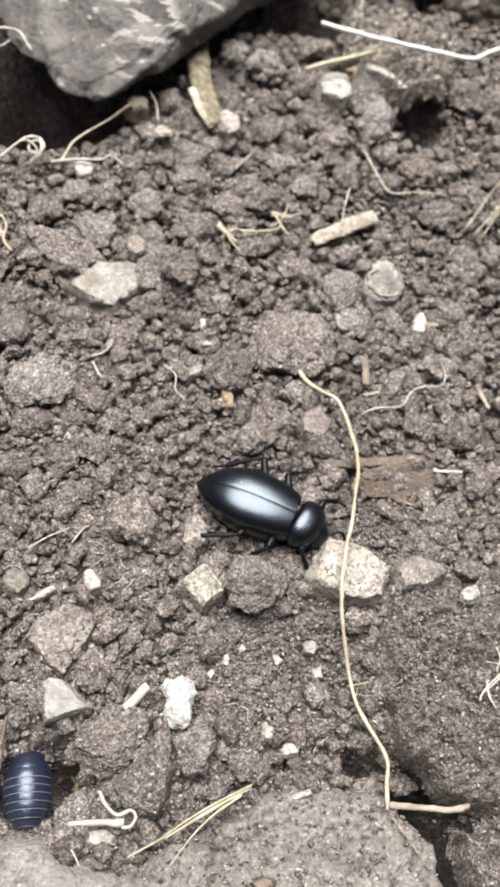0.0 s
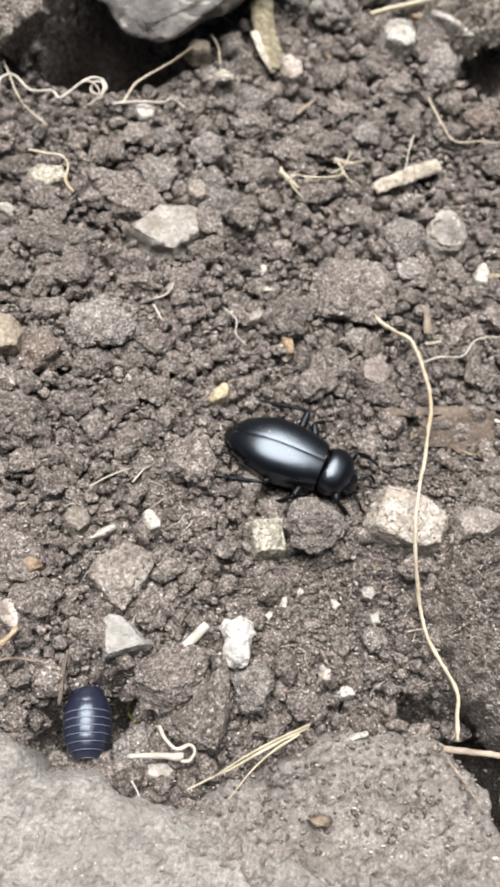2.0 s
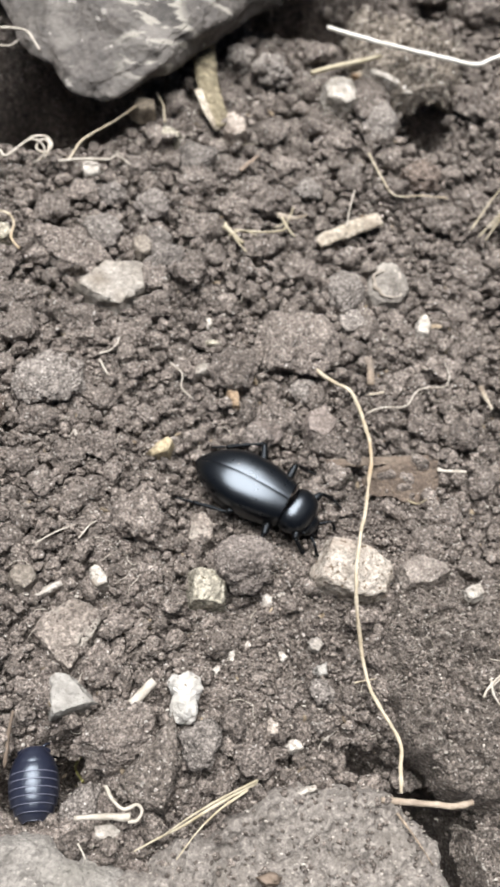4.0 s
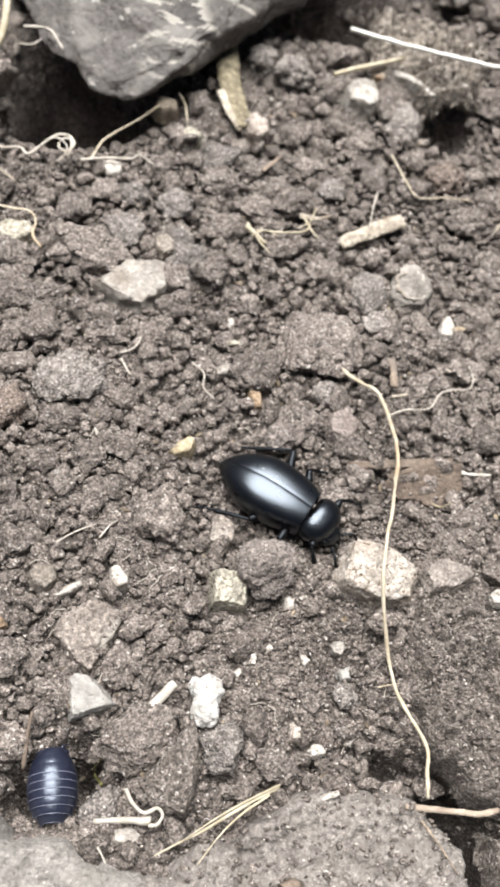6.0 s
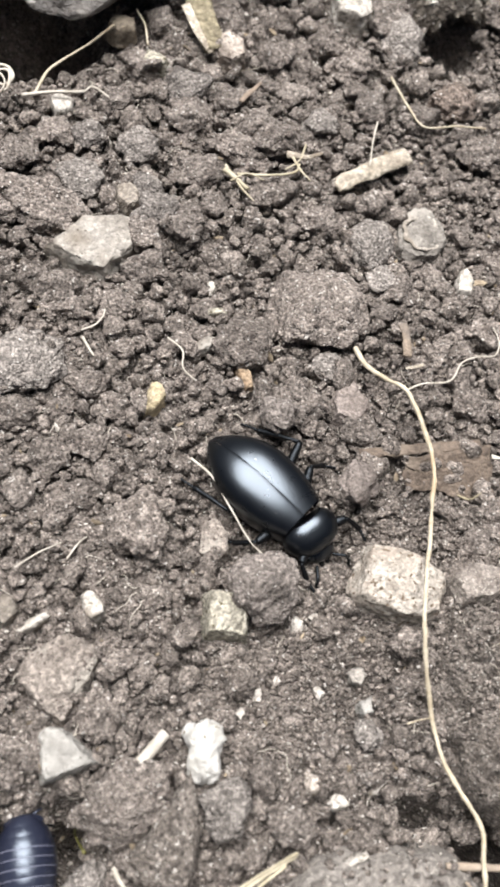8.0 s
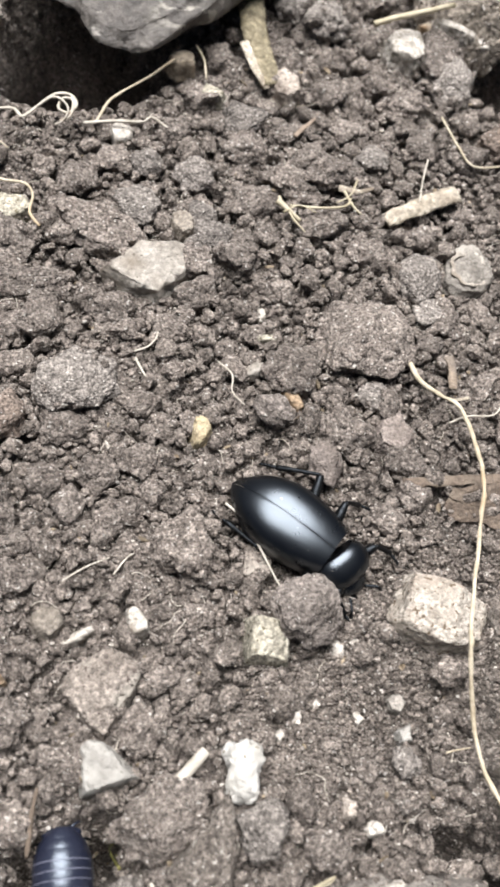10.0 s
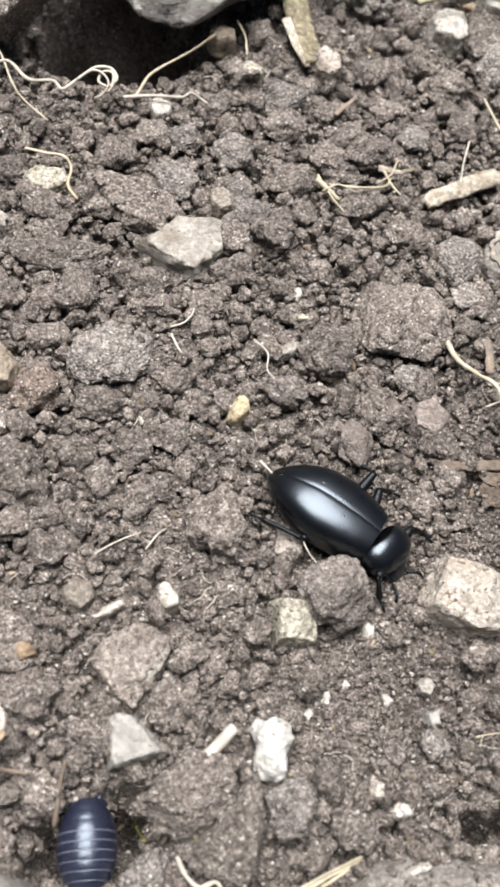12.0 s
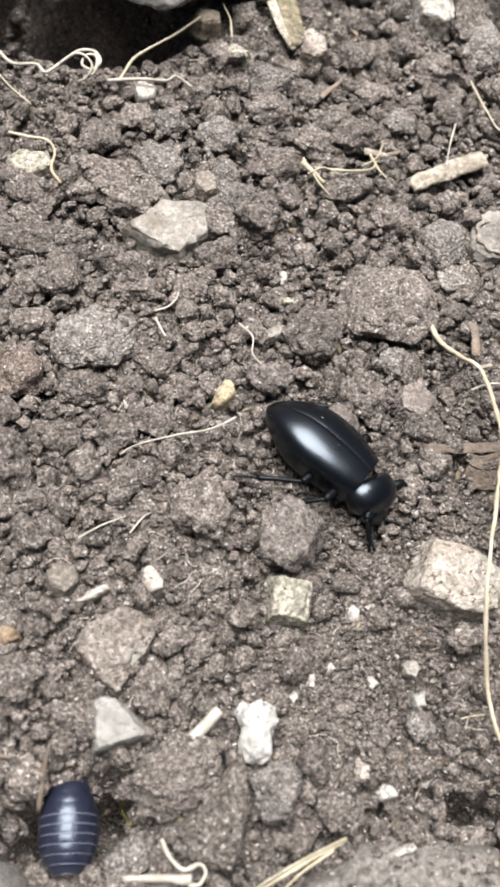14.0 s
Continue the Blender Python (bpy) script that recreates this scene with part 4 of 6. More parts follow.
# ---- roots, straws and sticks ----
def smooth_line(points, per=8):
    p = np.array(points, float)
    e = np.concatenate([[2 * p[0] - p[1]], p, [2 * p[-1] - p[-2]]])
    out = []
    for i in range(1, len(e) - 2):
        for t in np.arange(per) / per:
            a, b, c, d = e[i - 1 : i + 3]
            out.append(0.5 * (2 * b + (c - a) * t + (2 * a - 5 * b + 4 * c - d) * t**2 + (3 * b - a - 3 * c + d) * t**3))
    return np.array(out + [p[-1]])


def tube(line, radii, sides=8, seed=1, wig=0.2, flat=1.0):
    """Verts and faces of a tapering tube with an uneven skin."""
    n = len(line)
    way = np.gradient(line, axis=0)
    way /= np.linalg.norm(way, axis=1, keepdims=True).clip(1e-6)
    side = np.cross(way, (0, 0, 1.0))
    side /= np.linalg.norm(side, axis=1, keepdims=True).clip(1e-6)
    up = np.cross(side, way)
    a = np.arange(sides) * 2 * np.pi / sides
    ring = np.cos(a)[None, :, None] * side[:, None] + flat * np.sin(a)[None, :, None] * up[:, None]
    r = np.array(radii)[:, None, None]
    bumps = 1 + wig * fbm((line[:, None] + ring * r).reshape(-1, 3) / 1.1, seed, 2).reshape(n, sides, 1)
    v = (line[:, None] + ring * r * bumps).reshape(-1, 3)
    f = [[i * sides + j, i * sides + (j + 1) % sides, (i + 1) * sides + (j + 1) % sides, (i + 1) * sides + j] for i in range(n - 1) for j in range(sides)]
    f += [list(range(sides))[::-1], list(range((n - 1) * sides, n * sides))]
    return v, f


def strand(name, label, points, r0, r1, mat, wig=0.25):
    origin = np.array(points[0])
    line = smooth_line(np.array(points) - origin)
    wave = 0.25 * min(r0, 0.5) * np.stack([lattice(line / 2.2 + s, 5) for s in (3.1, 7.7, 1.3)], 1)
    line = line + wave
    flat = 0.35 if name in ("wood_chip", "stalk", "wood_strip") else 1.0
    v, f = tube(line, np.linspace(r0, r1, len(line)), 10 if r0 > 0.6 else 7, int(abs(origin[0]) * 7) + 3, wig, flat)
    ob = new(name, mesh_of(name, v, f, mat))
    ob.matrix_world = Matrix.Translation(Vector(origin * MM))
    return tagged(ob, label, name.replace("_", " "))


long_root = strand('root', 'long cream-coloured plant root lying over soil and stone', [(10.6, 20.3, 1.4), (11.8, 17.4, 1.9), (13.8, 15.1, 3.0), (16.4, 12.9, 3.8), (18.1, 7.9, 4.0), (19.0, 2.2, 4.0), (17.9, -5.7, 4.0), (15.8, -12.9, 6.9), (14.8, -20.1, 7.4), (16.0, -27.0, 3.5), (17.0, -32.4, 3.1), (18.7, -36.1, 3.2), (20.9, -39.7, 2.6), (20.6, -42.9, 3.0), (20.4, -46.1, 3.2)], 0.30, 0.28, root_skin, 0.4)
strand('root', 'pale horizontal root crossing a crack in the soil', [(17.9, -46.8, 2.2), (23.5, -47.2, 2.6), (27.2, -47.5, 2.9), (30.2, -47.0, 2.7)], 0.40, 0.46, root_tan, 0.25)
strand('rootlet', 'thin brown rootlet running down an earth block', [(19.8, -48.4, 2.6), (21.3, -50.4, 2.7), (23.0, -52.8, 2.6), (24.1, -54.5, 2.4)], 0.2, 0.08, root_brown, 0.25)
strand('straw', 'white bleached straw lying over a rock', [(14.4, 87.2, 9.2), (24.0, 84.6, 9.3), (34.0, 82.4, 9.4), (41.9, 81.0, 9.5), (46.0, 83.0, 9.6), (55.3, 87.0, 10.0), (64.3, 90.0, 10.4)], 0.42, 0.4, bleached, 0.08)
strand('stick', 'thin pale stick beside a white stone', [(11.9, 79.7, 5.0), (18.0, 81.6, 6.0), (25.1, 83.8, 7.0)], 0.5, 0.45, straw, 0.25)
strand('straw', 'dry yellow straw lying on a clod', [(1.3, -44.9, 4.0), (-3.5, -47.5, 4.0), (-8.5, -50.4, 4.0), (-13.9, -53.1, 4.0)], 0.3, 0.1, straw, 0.25)
strand('straw', 'dry yellow straw split into fibres on a clod', [(1.4, -44.7, 4.3), (-2.8, -46.7, 4.3), (-7.1, -49.1, 4.3), (-10.5, -51.4, 4.3)], 0.22, 0.08, straw, 0.25)
strand('straw', 'thin dry straw strand on a clod', [(0.1, -45.9, 4.0), (-3.5, -48.3, 4.0), (-6.3, -51.0, 4.0), (-8.7, -54.0, 4.0)], 0.18, 0.06, straw, 0.25)
strand('curled_root', 'white curled root tip in a hollow', [(-17.9, -45.4, 2.2), (-16.9, -47.1, 2.6), (-15.4, -48.2, 2.8), (-13.8, -47.6, 2.9), (-13.1, -48.4, 2.9), (-13.7, -49.5, 2.9), (-14.8, -49.7, 2.9)], 0.26, 0.24, white_root, 0.25)
strand('stem', 'white dry stem piece in a hollow', [(-14.6, -49.2, 2.8), (-17.7, -49.0, 2.5), (-21.5, -49.2, 2.0)], 0.6, 0.3, white_root, 0.25)
strand('seedling', 'tiny green-yellow sprout in a hole', [(-21.2, -44.0, -6.8), (-22.2, -42.5, -10.1), (-22.3, -41.6, -8.3), (-21.3, -40.9, -4.5)], 0.2, 0.12, green, 0.25)
strand('twig', 'thin brown twig standing by a woodlouse', [(-31.1, -43.0, -0.7), (-30.9, -39.6, 0.3), (-30.4, -36.1, 1.4)], 0.35, 0.2, bark, 0.25)
strand('twig', 'orange-brown broken twig on soil', [(-43.0, -39.5, 3.5), (-40.4, -37.8, 3.5), (-38.6, -35.9, 3.4), (-36.9, -33.9, 3.5)], 0.5, 0.35, rust_stone, 0.25)
strand('twig', 'dry brown twig lying on soil', [(-41.9, -39.2, 2.0), (-37.8, -37.7, 1.9), (-34.1, -37.8, 1.5)], 0.3, 0.15, bark, 0.25)
strand('curly_rootlet', 'white curly rootlet beside a hollow', [(-56.0, 52.7, 3.7), (-52.6, 55.8, 3.9), (-52.2, 57.6, 4.3), (-52.8, 55.8, 4.9), (-52.4, 54.5, 4.3), (-51.2, 54.5, 3.8), (-51.2, 57.4, 4.3), (-49.3, 59.2, 3.6), (-46.0, 56.0, 3.9), (-42.6, 56.2, 3.9), (-41.0, 54.8, 4.0), (-38.9, 57.4, 3.8), (-37.0, 59.6, 3.8), (-34.7, 59.1, 4.6), (-33.5, 57.0, 4.9), (-34.6, 55.7, 4.5), (-36.1, 56.9, 4.1), (-35.5, 58.3, 4.6), (-34.0, 57.5, 5.1), (-34.2, 55.2, 4.6), (-35.7, 54.5, 4.0)], 0.27, 0.22, white_root, 0.15)
strand('curly_rootlet', 'white curly rootlet tip tangled in a loop', [(-39.2, 56.6, 4.2), (-37.4, 58.2, 4.6), (-35.8, 57.8, 4.9), (-34.6, 56.0, 5.0), (-35.2, 54.2, 4.6), (-36.4, 53.6, 4.2)], 0.24, 0.14, white_root, 0.25)
strand('rootlet', 'thin pale rootlet hanging across soil', [(-57.0, 78.5, 2.0), (-54.6, 70.3, 1.4), (-50.4, 60.1, 3.4), (-47.0, 53.1, 3.9), (-42.4, 48.7, 3.9)], 0.2, 0.12, root_skin, 0.25)
strand('rootlet', 'thin tan rootlet bent upward beside a hollow', [(-30.8, 56.1, 2.5), (-29.1, 60.7, 2.3), (-27.3, 63.0, 2.1), (-23.1, 66.6, 2.4), (-19.6, 69.6, 3.4)], 0.22, 0.2, root_skin, 0.25)
strand('rootlet', 'pale rootlet over a white pebble', [(-32.5, 55.8, 2.6), (-27.8, 56.8, 2.6), (-24.0, 57.1, 2.6), (-22.6, 58.2, 2.6), (-20.1, 56.3, 2.6)], 0.28, 0.15, white_root, 0.25)
strand('rootlet', 'thin tan rootlet hanging above a pebble', [(-16.4, 73.9, 2.5), (-15.0, 70.7, 2.5), (-14.6, 66.9, 2.5)], 0.2, 0.15, root_skin, 0.25)
strand('rootlet', 'looped rootlet round a yellow pebble', [(-45.2, 44.7, 2.5), (-42.6, 44.0, 2.9), (-39.7, 43.6, 3.0), (-38.4, 41.6, 3.0), (-38.5, 38.6, 3.0), (-37.0, 36.5, 3.0)], 0.22, 0.2, root_skin, 0.25)
strand('rootlet', 'greenish thin rootlet on soil', [(22.6, 63.7, 2.5), (24.8, 58.0, 2.5), (26.9, 54.4, 2.5), (31.8, 54.9, 2.5), (36.5, 54.8, 2.5)], 0.2, 0.15, root_skin, 0.25)
strand('rootlet', 'thin branching rootlet on crumbs', [(19.2, 10.3, 2.3), (21.9, 11.4, 2.4), (25.6, 11.9, 2.4), (27.6, 14.6, 2.5), (30.0, 15.6, 2.5), (32.4, 15.9, 2.5), (33.3, 17.9, 2.5), (32.8, 20.2, 2.5)], 0.14, 0.1, white_root, 0.25)
strand('rootlet', 'thin white rootlet among crumbs', [(-23.0, 18.0, 2.5), (-21.3, 18.8, 2.5), (-20.3, 20.1, 2.5), (-20.0, 21.2, 2.5)], 0.16, 0.12, white_root, 0.25)
strand('rootlet', 'thin white rootlet among crumbs', [(-22.8, 17.0, 2.5), (-21.9, 15.3, 2.5), (-21.3, 14.3, 2.5)], 0.18, 0.14, white_root, 0.25)
strand('rootlet', 'fine white rootlet on crumbs', [(-11.9, 17.3, 2.4), (-10.0, 15.5, 2.4), (-9.9, 13.0, 2.3), (-8.3, 11.2, 2.2)], 0.13, 0.1, white_root, 0.25)
strand('rootlet', 'fine white rootlet on soil', [(-29.7, -13.4, 2.5), (-27.1, -11.6, 2.4), (-24.4, -10.3, 2.4)], 0.12, 0.08, white_root, 0.25)
strand('rootlet', 'fine white rootlet on soil', [(-23.8, -12.4, 2.4), (-22.4, -10.3, 2.3), (-21.5, -9.6, 2.3)], 0.12, 0.08, white_root, 0.25)
strand('straw', 'dry straw fibres in a tuft', [(-3.9, 44.2, 3.0), (-2.0, 42.6, 3.0), (-0.5, 41.0, 3.0)], 0.5, 0.3, straw, 0.25)
strand('straw', 'thin dry straw fibre', [(-2.0, 43.6, 3.0), (2.3, 43.6, 3.0), (6.2, 44.3, 3.0), (7.2, 45.9, 3.0)], 0.2, 0.15, straw, 0.25)
strand('straw', 'thin dry straw fibre', [(-3.6, 45.1, 3.0), (-1.5, 41.3, 3.0), (0.2, 39.1, 3.0)], 0.16, 0.1, straw, 0.25)
strand('straw', 'thin dry straw fibre', [(-3.0, 42.1, 3.3), (-0.6, 43.5, 3.3), (1.8, 42.5, 3.3)], 0.14, 0.1, straw, 0.25)
strand('straw', 'thin dry straw fibre', [(8.3, 49.4, 3.0), (7.2, 46.5, 3.0), (5.0, 44.7, 3.0)], 0.16, 0.1, straw, 0.25)
strand('rootlet', 'thin pale rootlet standing on crumbs', [(19.3, 54.0, 3.5), (18.3, 50.2, 3.5), (17.4, 45.9, 3.5)], 0.13, 0.1, white_root, 0.25)
strand('straw', 'thin dry straw fibre', [(6.2, 47.0, 3.0), (7.4, 44.5, 3.0), (8.6, 43.0, 3.0)], 0.2, 0.1, straw, 0.25)
strand('wood_chip', 'pale flat wood chip on soil', [(12.6, 43.6, 1.2), (15.6, 45.0, 1.8), (19.3, 46.9, 2.2), (23.8, 49.0, 2.4)], 1.25, 1.65, pale_wood, 0.16)
strand('wood_chip', 'small pale wood splinter', [(5.3, 47.5, 3.0), (8.2, 47.2, 3.0), (10.7, 48.0, 3.0)], 0.6, 0.3, pale_wood, 0.25)
strand('stalk', 'thick dry olive-tan plant stalk under a rock', [(-8.9, 92.2, 4.0), (-8.4, 86.3, 4.0), (-7.5, 79.5, 3.6), (-6.4, 73.9, 3.0), (-4.2, 67.8, 1.5)], 2.5, 1.9, stalk, 0.09)
strand('wood_chip', 'pale split flake at the foot of a stalk', [(-8.7, 74.6, 3.4), (-7.1, 70.3, 2.8), (-5.0, 67.1, 1.6)], 1.0, 0.5, pale_wood, 0.2)
strand('straw', 'dry straw blade fanned over a clod', [(39.5, 46.8, 4.0), (45.5, 55.7, 4.0), (53.2, 65.0, 4.0)], 0.14, 0.1, straw, 0.25)
strand('straw', 'dry straw blade fanned over a clod', [(40.7, 45.3, 4.0), (47.0, 53.0, 4.0), (54.4, 62.7, 4.0)], 0.17, 0.1, straw, 0.25)
strand('straw', 'dry straw blade fanned over a clod', [(43.2, 47.3, 4.0), (49.1, 55.8, 4.0), (54.0, 61.3, 4.0)], 0.11, 0.1, straw, 0.25)
strand('straw', 'dry straw blade fanned over a clod', [(41.9, 44.8, 4.0), (47.9, 53.3, 4.0), (50.9, 56.7, 4.0)], 0.1, 0.1, straw, 0.25)
strand('straw', 'short yellow straw curl on a clod', [(46.8, 52.4, 4.0), (48.3, 50.3, 4.0), (50.8, 49.3, 4.0), (54.0, 49.8, 4.0)], 0.4, 0.3, straw, 0.25)
strand('rootlet', 'white fibrous rootlet on an earth block', [(32.2, -33.9, 5.2), (33.0, -32.6, 5.2), (35.5, -30.3, 5.2), (38.0, -28.2, 5.2)], 0.19, 0.07, white_root, 0.25)
strand('rootlet', 'white fibrous rootlet on an earth block', [(33.5, -31.3, 5.2), (33.7, -33.4, 5.2), (34.6, -35.1, 5.2)], 0.21, 0.07, white_root, 0.25)
strand('rootlet', 'white fibrous rootlet on an earth block', [(36.3, -29.9, 5.2), (34.2, -31.9, 5.2), (32.8, -32.9, 5.2)], 0.14, 0.07, white_root, 0.25)
strand('rootlet', 'white fibrous rootlet on an earth block', [(35.4, -26.6, 5.2), (35.8, -28.2, 5.2), (35.1, -29.9, 5.2)], 0.12, 0.07, white_root, 0.25)
strand('rootlet', 'white fibrous rootlet on an earth block', [(33.7, -28.6, 5.2), (36.0, -29.1, 5.2), (37.2, -30.5, 5.2)], 0.10, 0.07, white_root, 0.25)
strand('root', 'white root end on an earth block', [(36.5, -35.0, 5.2), (38.3, -34.6, 5.3), (40.4, -34.9, 5.4), (43.3, -34.3, 5.4)], 0.45, 0.5, white_root, 0.25)
strand('rootlet', 'fine side rootlet of a long root', [(14.9, -31.9, 3.1), (16.1, -31.6, 3.1), (17.9, -31.3, 3.2)], 0.12, 0.08, root_skin, 0.25)
strand('rootlet', 'fine curved rootlet on soil', [(16.1, -38.3, -0.5), (17.4, -38.5, -0.4), (18.5, -38.2, 1.2)], 0.13, 0.08, white_root, 0.25)
strand('stem', 'dry yellow stem on a soil bank', [(-48.8, 69.2, 10.5), (-47.0, 73.9, 11.0), (-46.8, 80.5, 12.0), (-47.5, 87.8, 13.0)], 0.62, 0.75, straw, 0.08)
strand('rootlet', 'white bent rootlet at the rock', [(-44.0, 78.5, 9.5), (-41.0, 78.7, 9.5), (-39.2, 78.1, 9.5), (-37.7, 75.8, 9.3), (-36.8, 74.6, 9.0)], 0.25, 0.2, white_root, 0.25)
strand('rootlet', 'thin pale rootlet bridging a hollow', [(-44.8, 75.9, 8.0), (-42.3, 75.8, 8.2), (-40.7, 77.0, 8.6)], 0.18, 0.12, white_root, 0.25)
strand('wood_strip', 'thin reddish-brown wood strip lying on soil', [(12.8, 1.9, 0.6), (16.2, 2.3, 0.8), (22.0, 2.7, 1.1), (29.0, 3.0, 1.4)], 0.7, 0.8, leaf_brown, 0.3)
strand('wood_chip', 'white splinter on a dark clod', [(29.6, 0.9, 2.9), (30.9, 0.7, 2.9), (34.2, 0.7, 3.0)], 0.35, 0.2, white_root, 0.25)
strand('wood_chip', 'small pale splinter on soil', [(38.3, 16.3, 2.5), (39.0, 14.3, 2.5), (39.9, 12.1, 2.5)], 0.5, 0.3, pale_wood, 0.25)
strand('wood_chip', 'short pale splinter on crumbs', [(19.7, 13.6, 2.4), (21.2, 13.9, 2.4), (22.3, 14.2, 2.4)], 0.3, 0.25, pale_wood, 0.25)
strand('stem', 'short white broken stick on soil', [(-15.8, -35.9, 1.7), (-14.3, -34.2, 1.8), (-12.3, -32.0, 1.8)], 0.75, 0.65, white_root, 0.12)
# an upright lump, built with the same strand as the wood chips
strand('wood_chip', 'grey-brown splinter standing on crumbs', [(19.9, 20.3, 2.5), (20.3, 18.0, 2.5), (20.2, 15.4, 2.4)], 0.7, 0.5, root_brown, 0.25)
strand('rootlet', 'yellowish thin rootlet beside a leaf piece', [(24.7, -4.1, 2.0), (26.2, -4.7, 2.2), (27.9, -3.8, 2.0)], 0.17, 0.12, stalk, 0.3)
strand('rootlet', 'pale hair root on clod', [(-20.8, -52.2, 3.4), (-20.2, -53.1, 3.6), (-19.7, -54.0, 3.8)], 0.15, 0.1, white_root, 0.25)
strand('wood_chip', 'dark flat splinter on crumbs', [(-1.0, 57.2, 2.5), (0.5, 59.0, 2.5), (2.3, 61.0, 2.5)], 0.4, 0.3, bark, 0.25)


def leaf_fragment():
    """A torn flat piece of a dry leaf, curled a little, with a rib."""
    n, m = 26, 16
    u, w = np.meshgrid(np.linspace(0, 1, n), np.linspace(0, 1, m))
    x = u * 11 - 1.2 * w * (1 - u)
    y = -w * (7.0 * (0.35 + 0.65 * u**0.6)) + 1.6 * u
    edge = 0.35 * lattice(np.stack([u.ravel() * 9, w.ravel() * 7, 0 * u.ravel()], 1), 4).reshape(u.shape)
    z = 0.8 * np.sin(u * 2.6) * (1 - w) + 0.5 * np.cos(w * 3) + 0.25 * edge + 0.35 * np.exp(-(((w - 0.1) / 0.05) ** 2))
    top = np.stack([x + edge, y + edge, z], -1).reshape(-1, 3)
    v = np.concatenate([top, top - (0, 0, 0.15)])
    q = [[j * n + i, j * n + i + 1, (j + 1) * n + i + 1, (j + 1) * n + i] for j in range(m - 1) for i in range(n - 1)]
    k = n * m
    rim = [i for i in range(n)] + [j * n + n - 1 for j in range(1, m)] + [(m - 1) * n + i for i in range(n - 2, -1, -1)] + [j * n for j in range(m - 2, 0, -1)]
    f = q + [[a + k for a in s[::-1]] for s in q] + [[b, a, a + k, b + k] for a, b in zip(rim, rim[1:] + rim[:1])]
    ob = new("leaf_fragment", mesh_of("leaf_fragment", v, f, leaf_brown))
    ob.matrix_world = pose(0.0193, 0.0015, 0.0004, 0, 0, 0)
    tagged(ob, "torn brown dry leaf piece pressed into soil", "dry leaf")


leaf_fragment()


# ---- insects ----
def part(name, verts, faces, mat, parent, label=""):
    """One mesh, in millimetres of its parent's space, under a thing or a part."""
    ob = new(name, mesh_of(name, verts, faces, mat))
    ob.parent = parent
    return tagged(ob, label)


def shell_grid(nu, nw, place):
    """A sheet of nu by nw places, thickened downwards by a hair."""
    v = np.array([place(i / (nu - 1), j / (nw - 1)) for i in range(nu) for j in range(nw)])
    f = [[i * nw + j, i * nw + j + 1, (i + 1) * nw + j + 1, (i + 1) * nw + j] for i in range(nu - 1) for j in range(nw - 1)]
    return v, f


def ellipsoid(c, s, sub=4, tip=(0, 0, 0)):
    v = ico(sub)[0] * s
    m = np.array(Euler([radians(a) for a in tip]).to_matrix())
    return v @ m.T + c, ico(sub)[1]


def elytron_width(u):
    """Half width of the wing cases from the pointed rear end (0) to the shoulders (1)."""
    rear = (1 - (1 - min(u, 0.54) / 0.54) ** 1.85) ** 0.72
    front = 1 - 0.27 * max(0.0, (u - 0.54) / 0.46) ** 2.2
    return 5.05 * rear * front


def elytron_top(u):
    """Height of the back: gently arched, falling steeply to the rear end."""
    rear = (1 - (1 - min(u, 0.56) / 0.56) ** 2.2) ** 0.80
    return 4.3 * rear * (1 - 0.20 * max(0.0, (u - 0.56) / 0.44) ** 2)


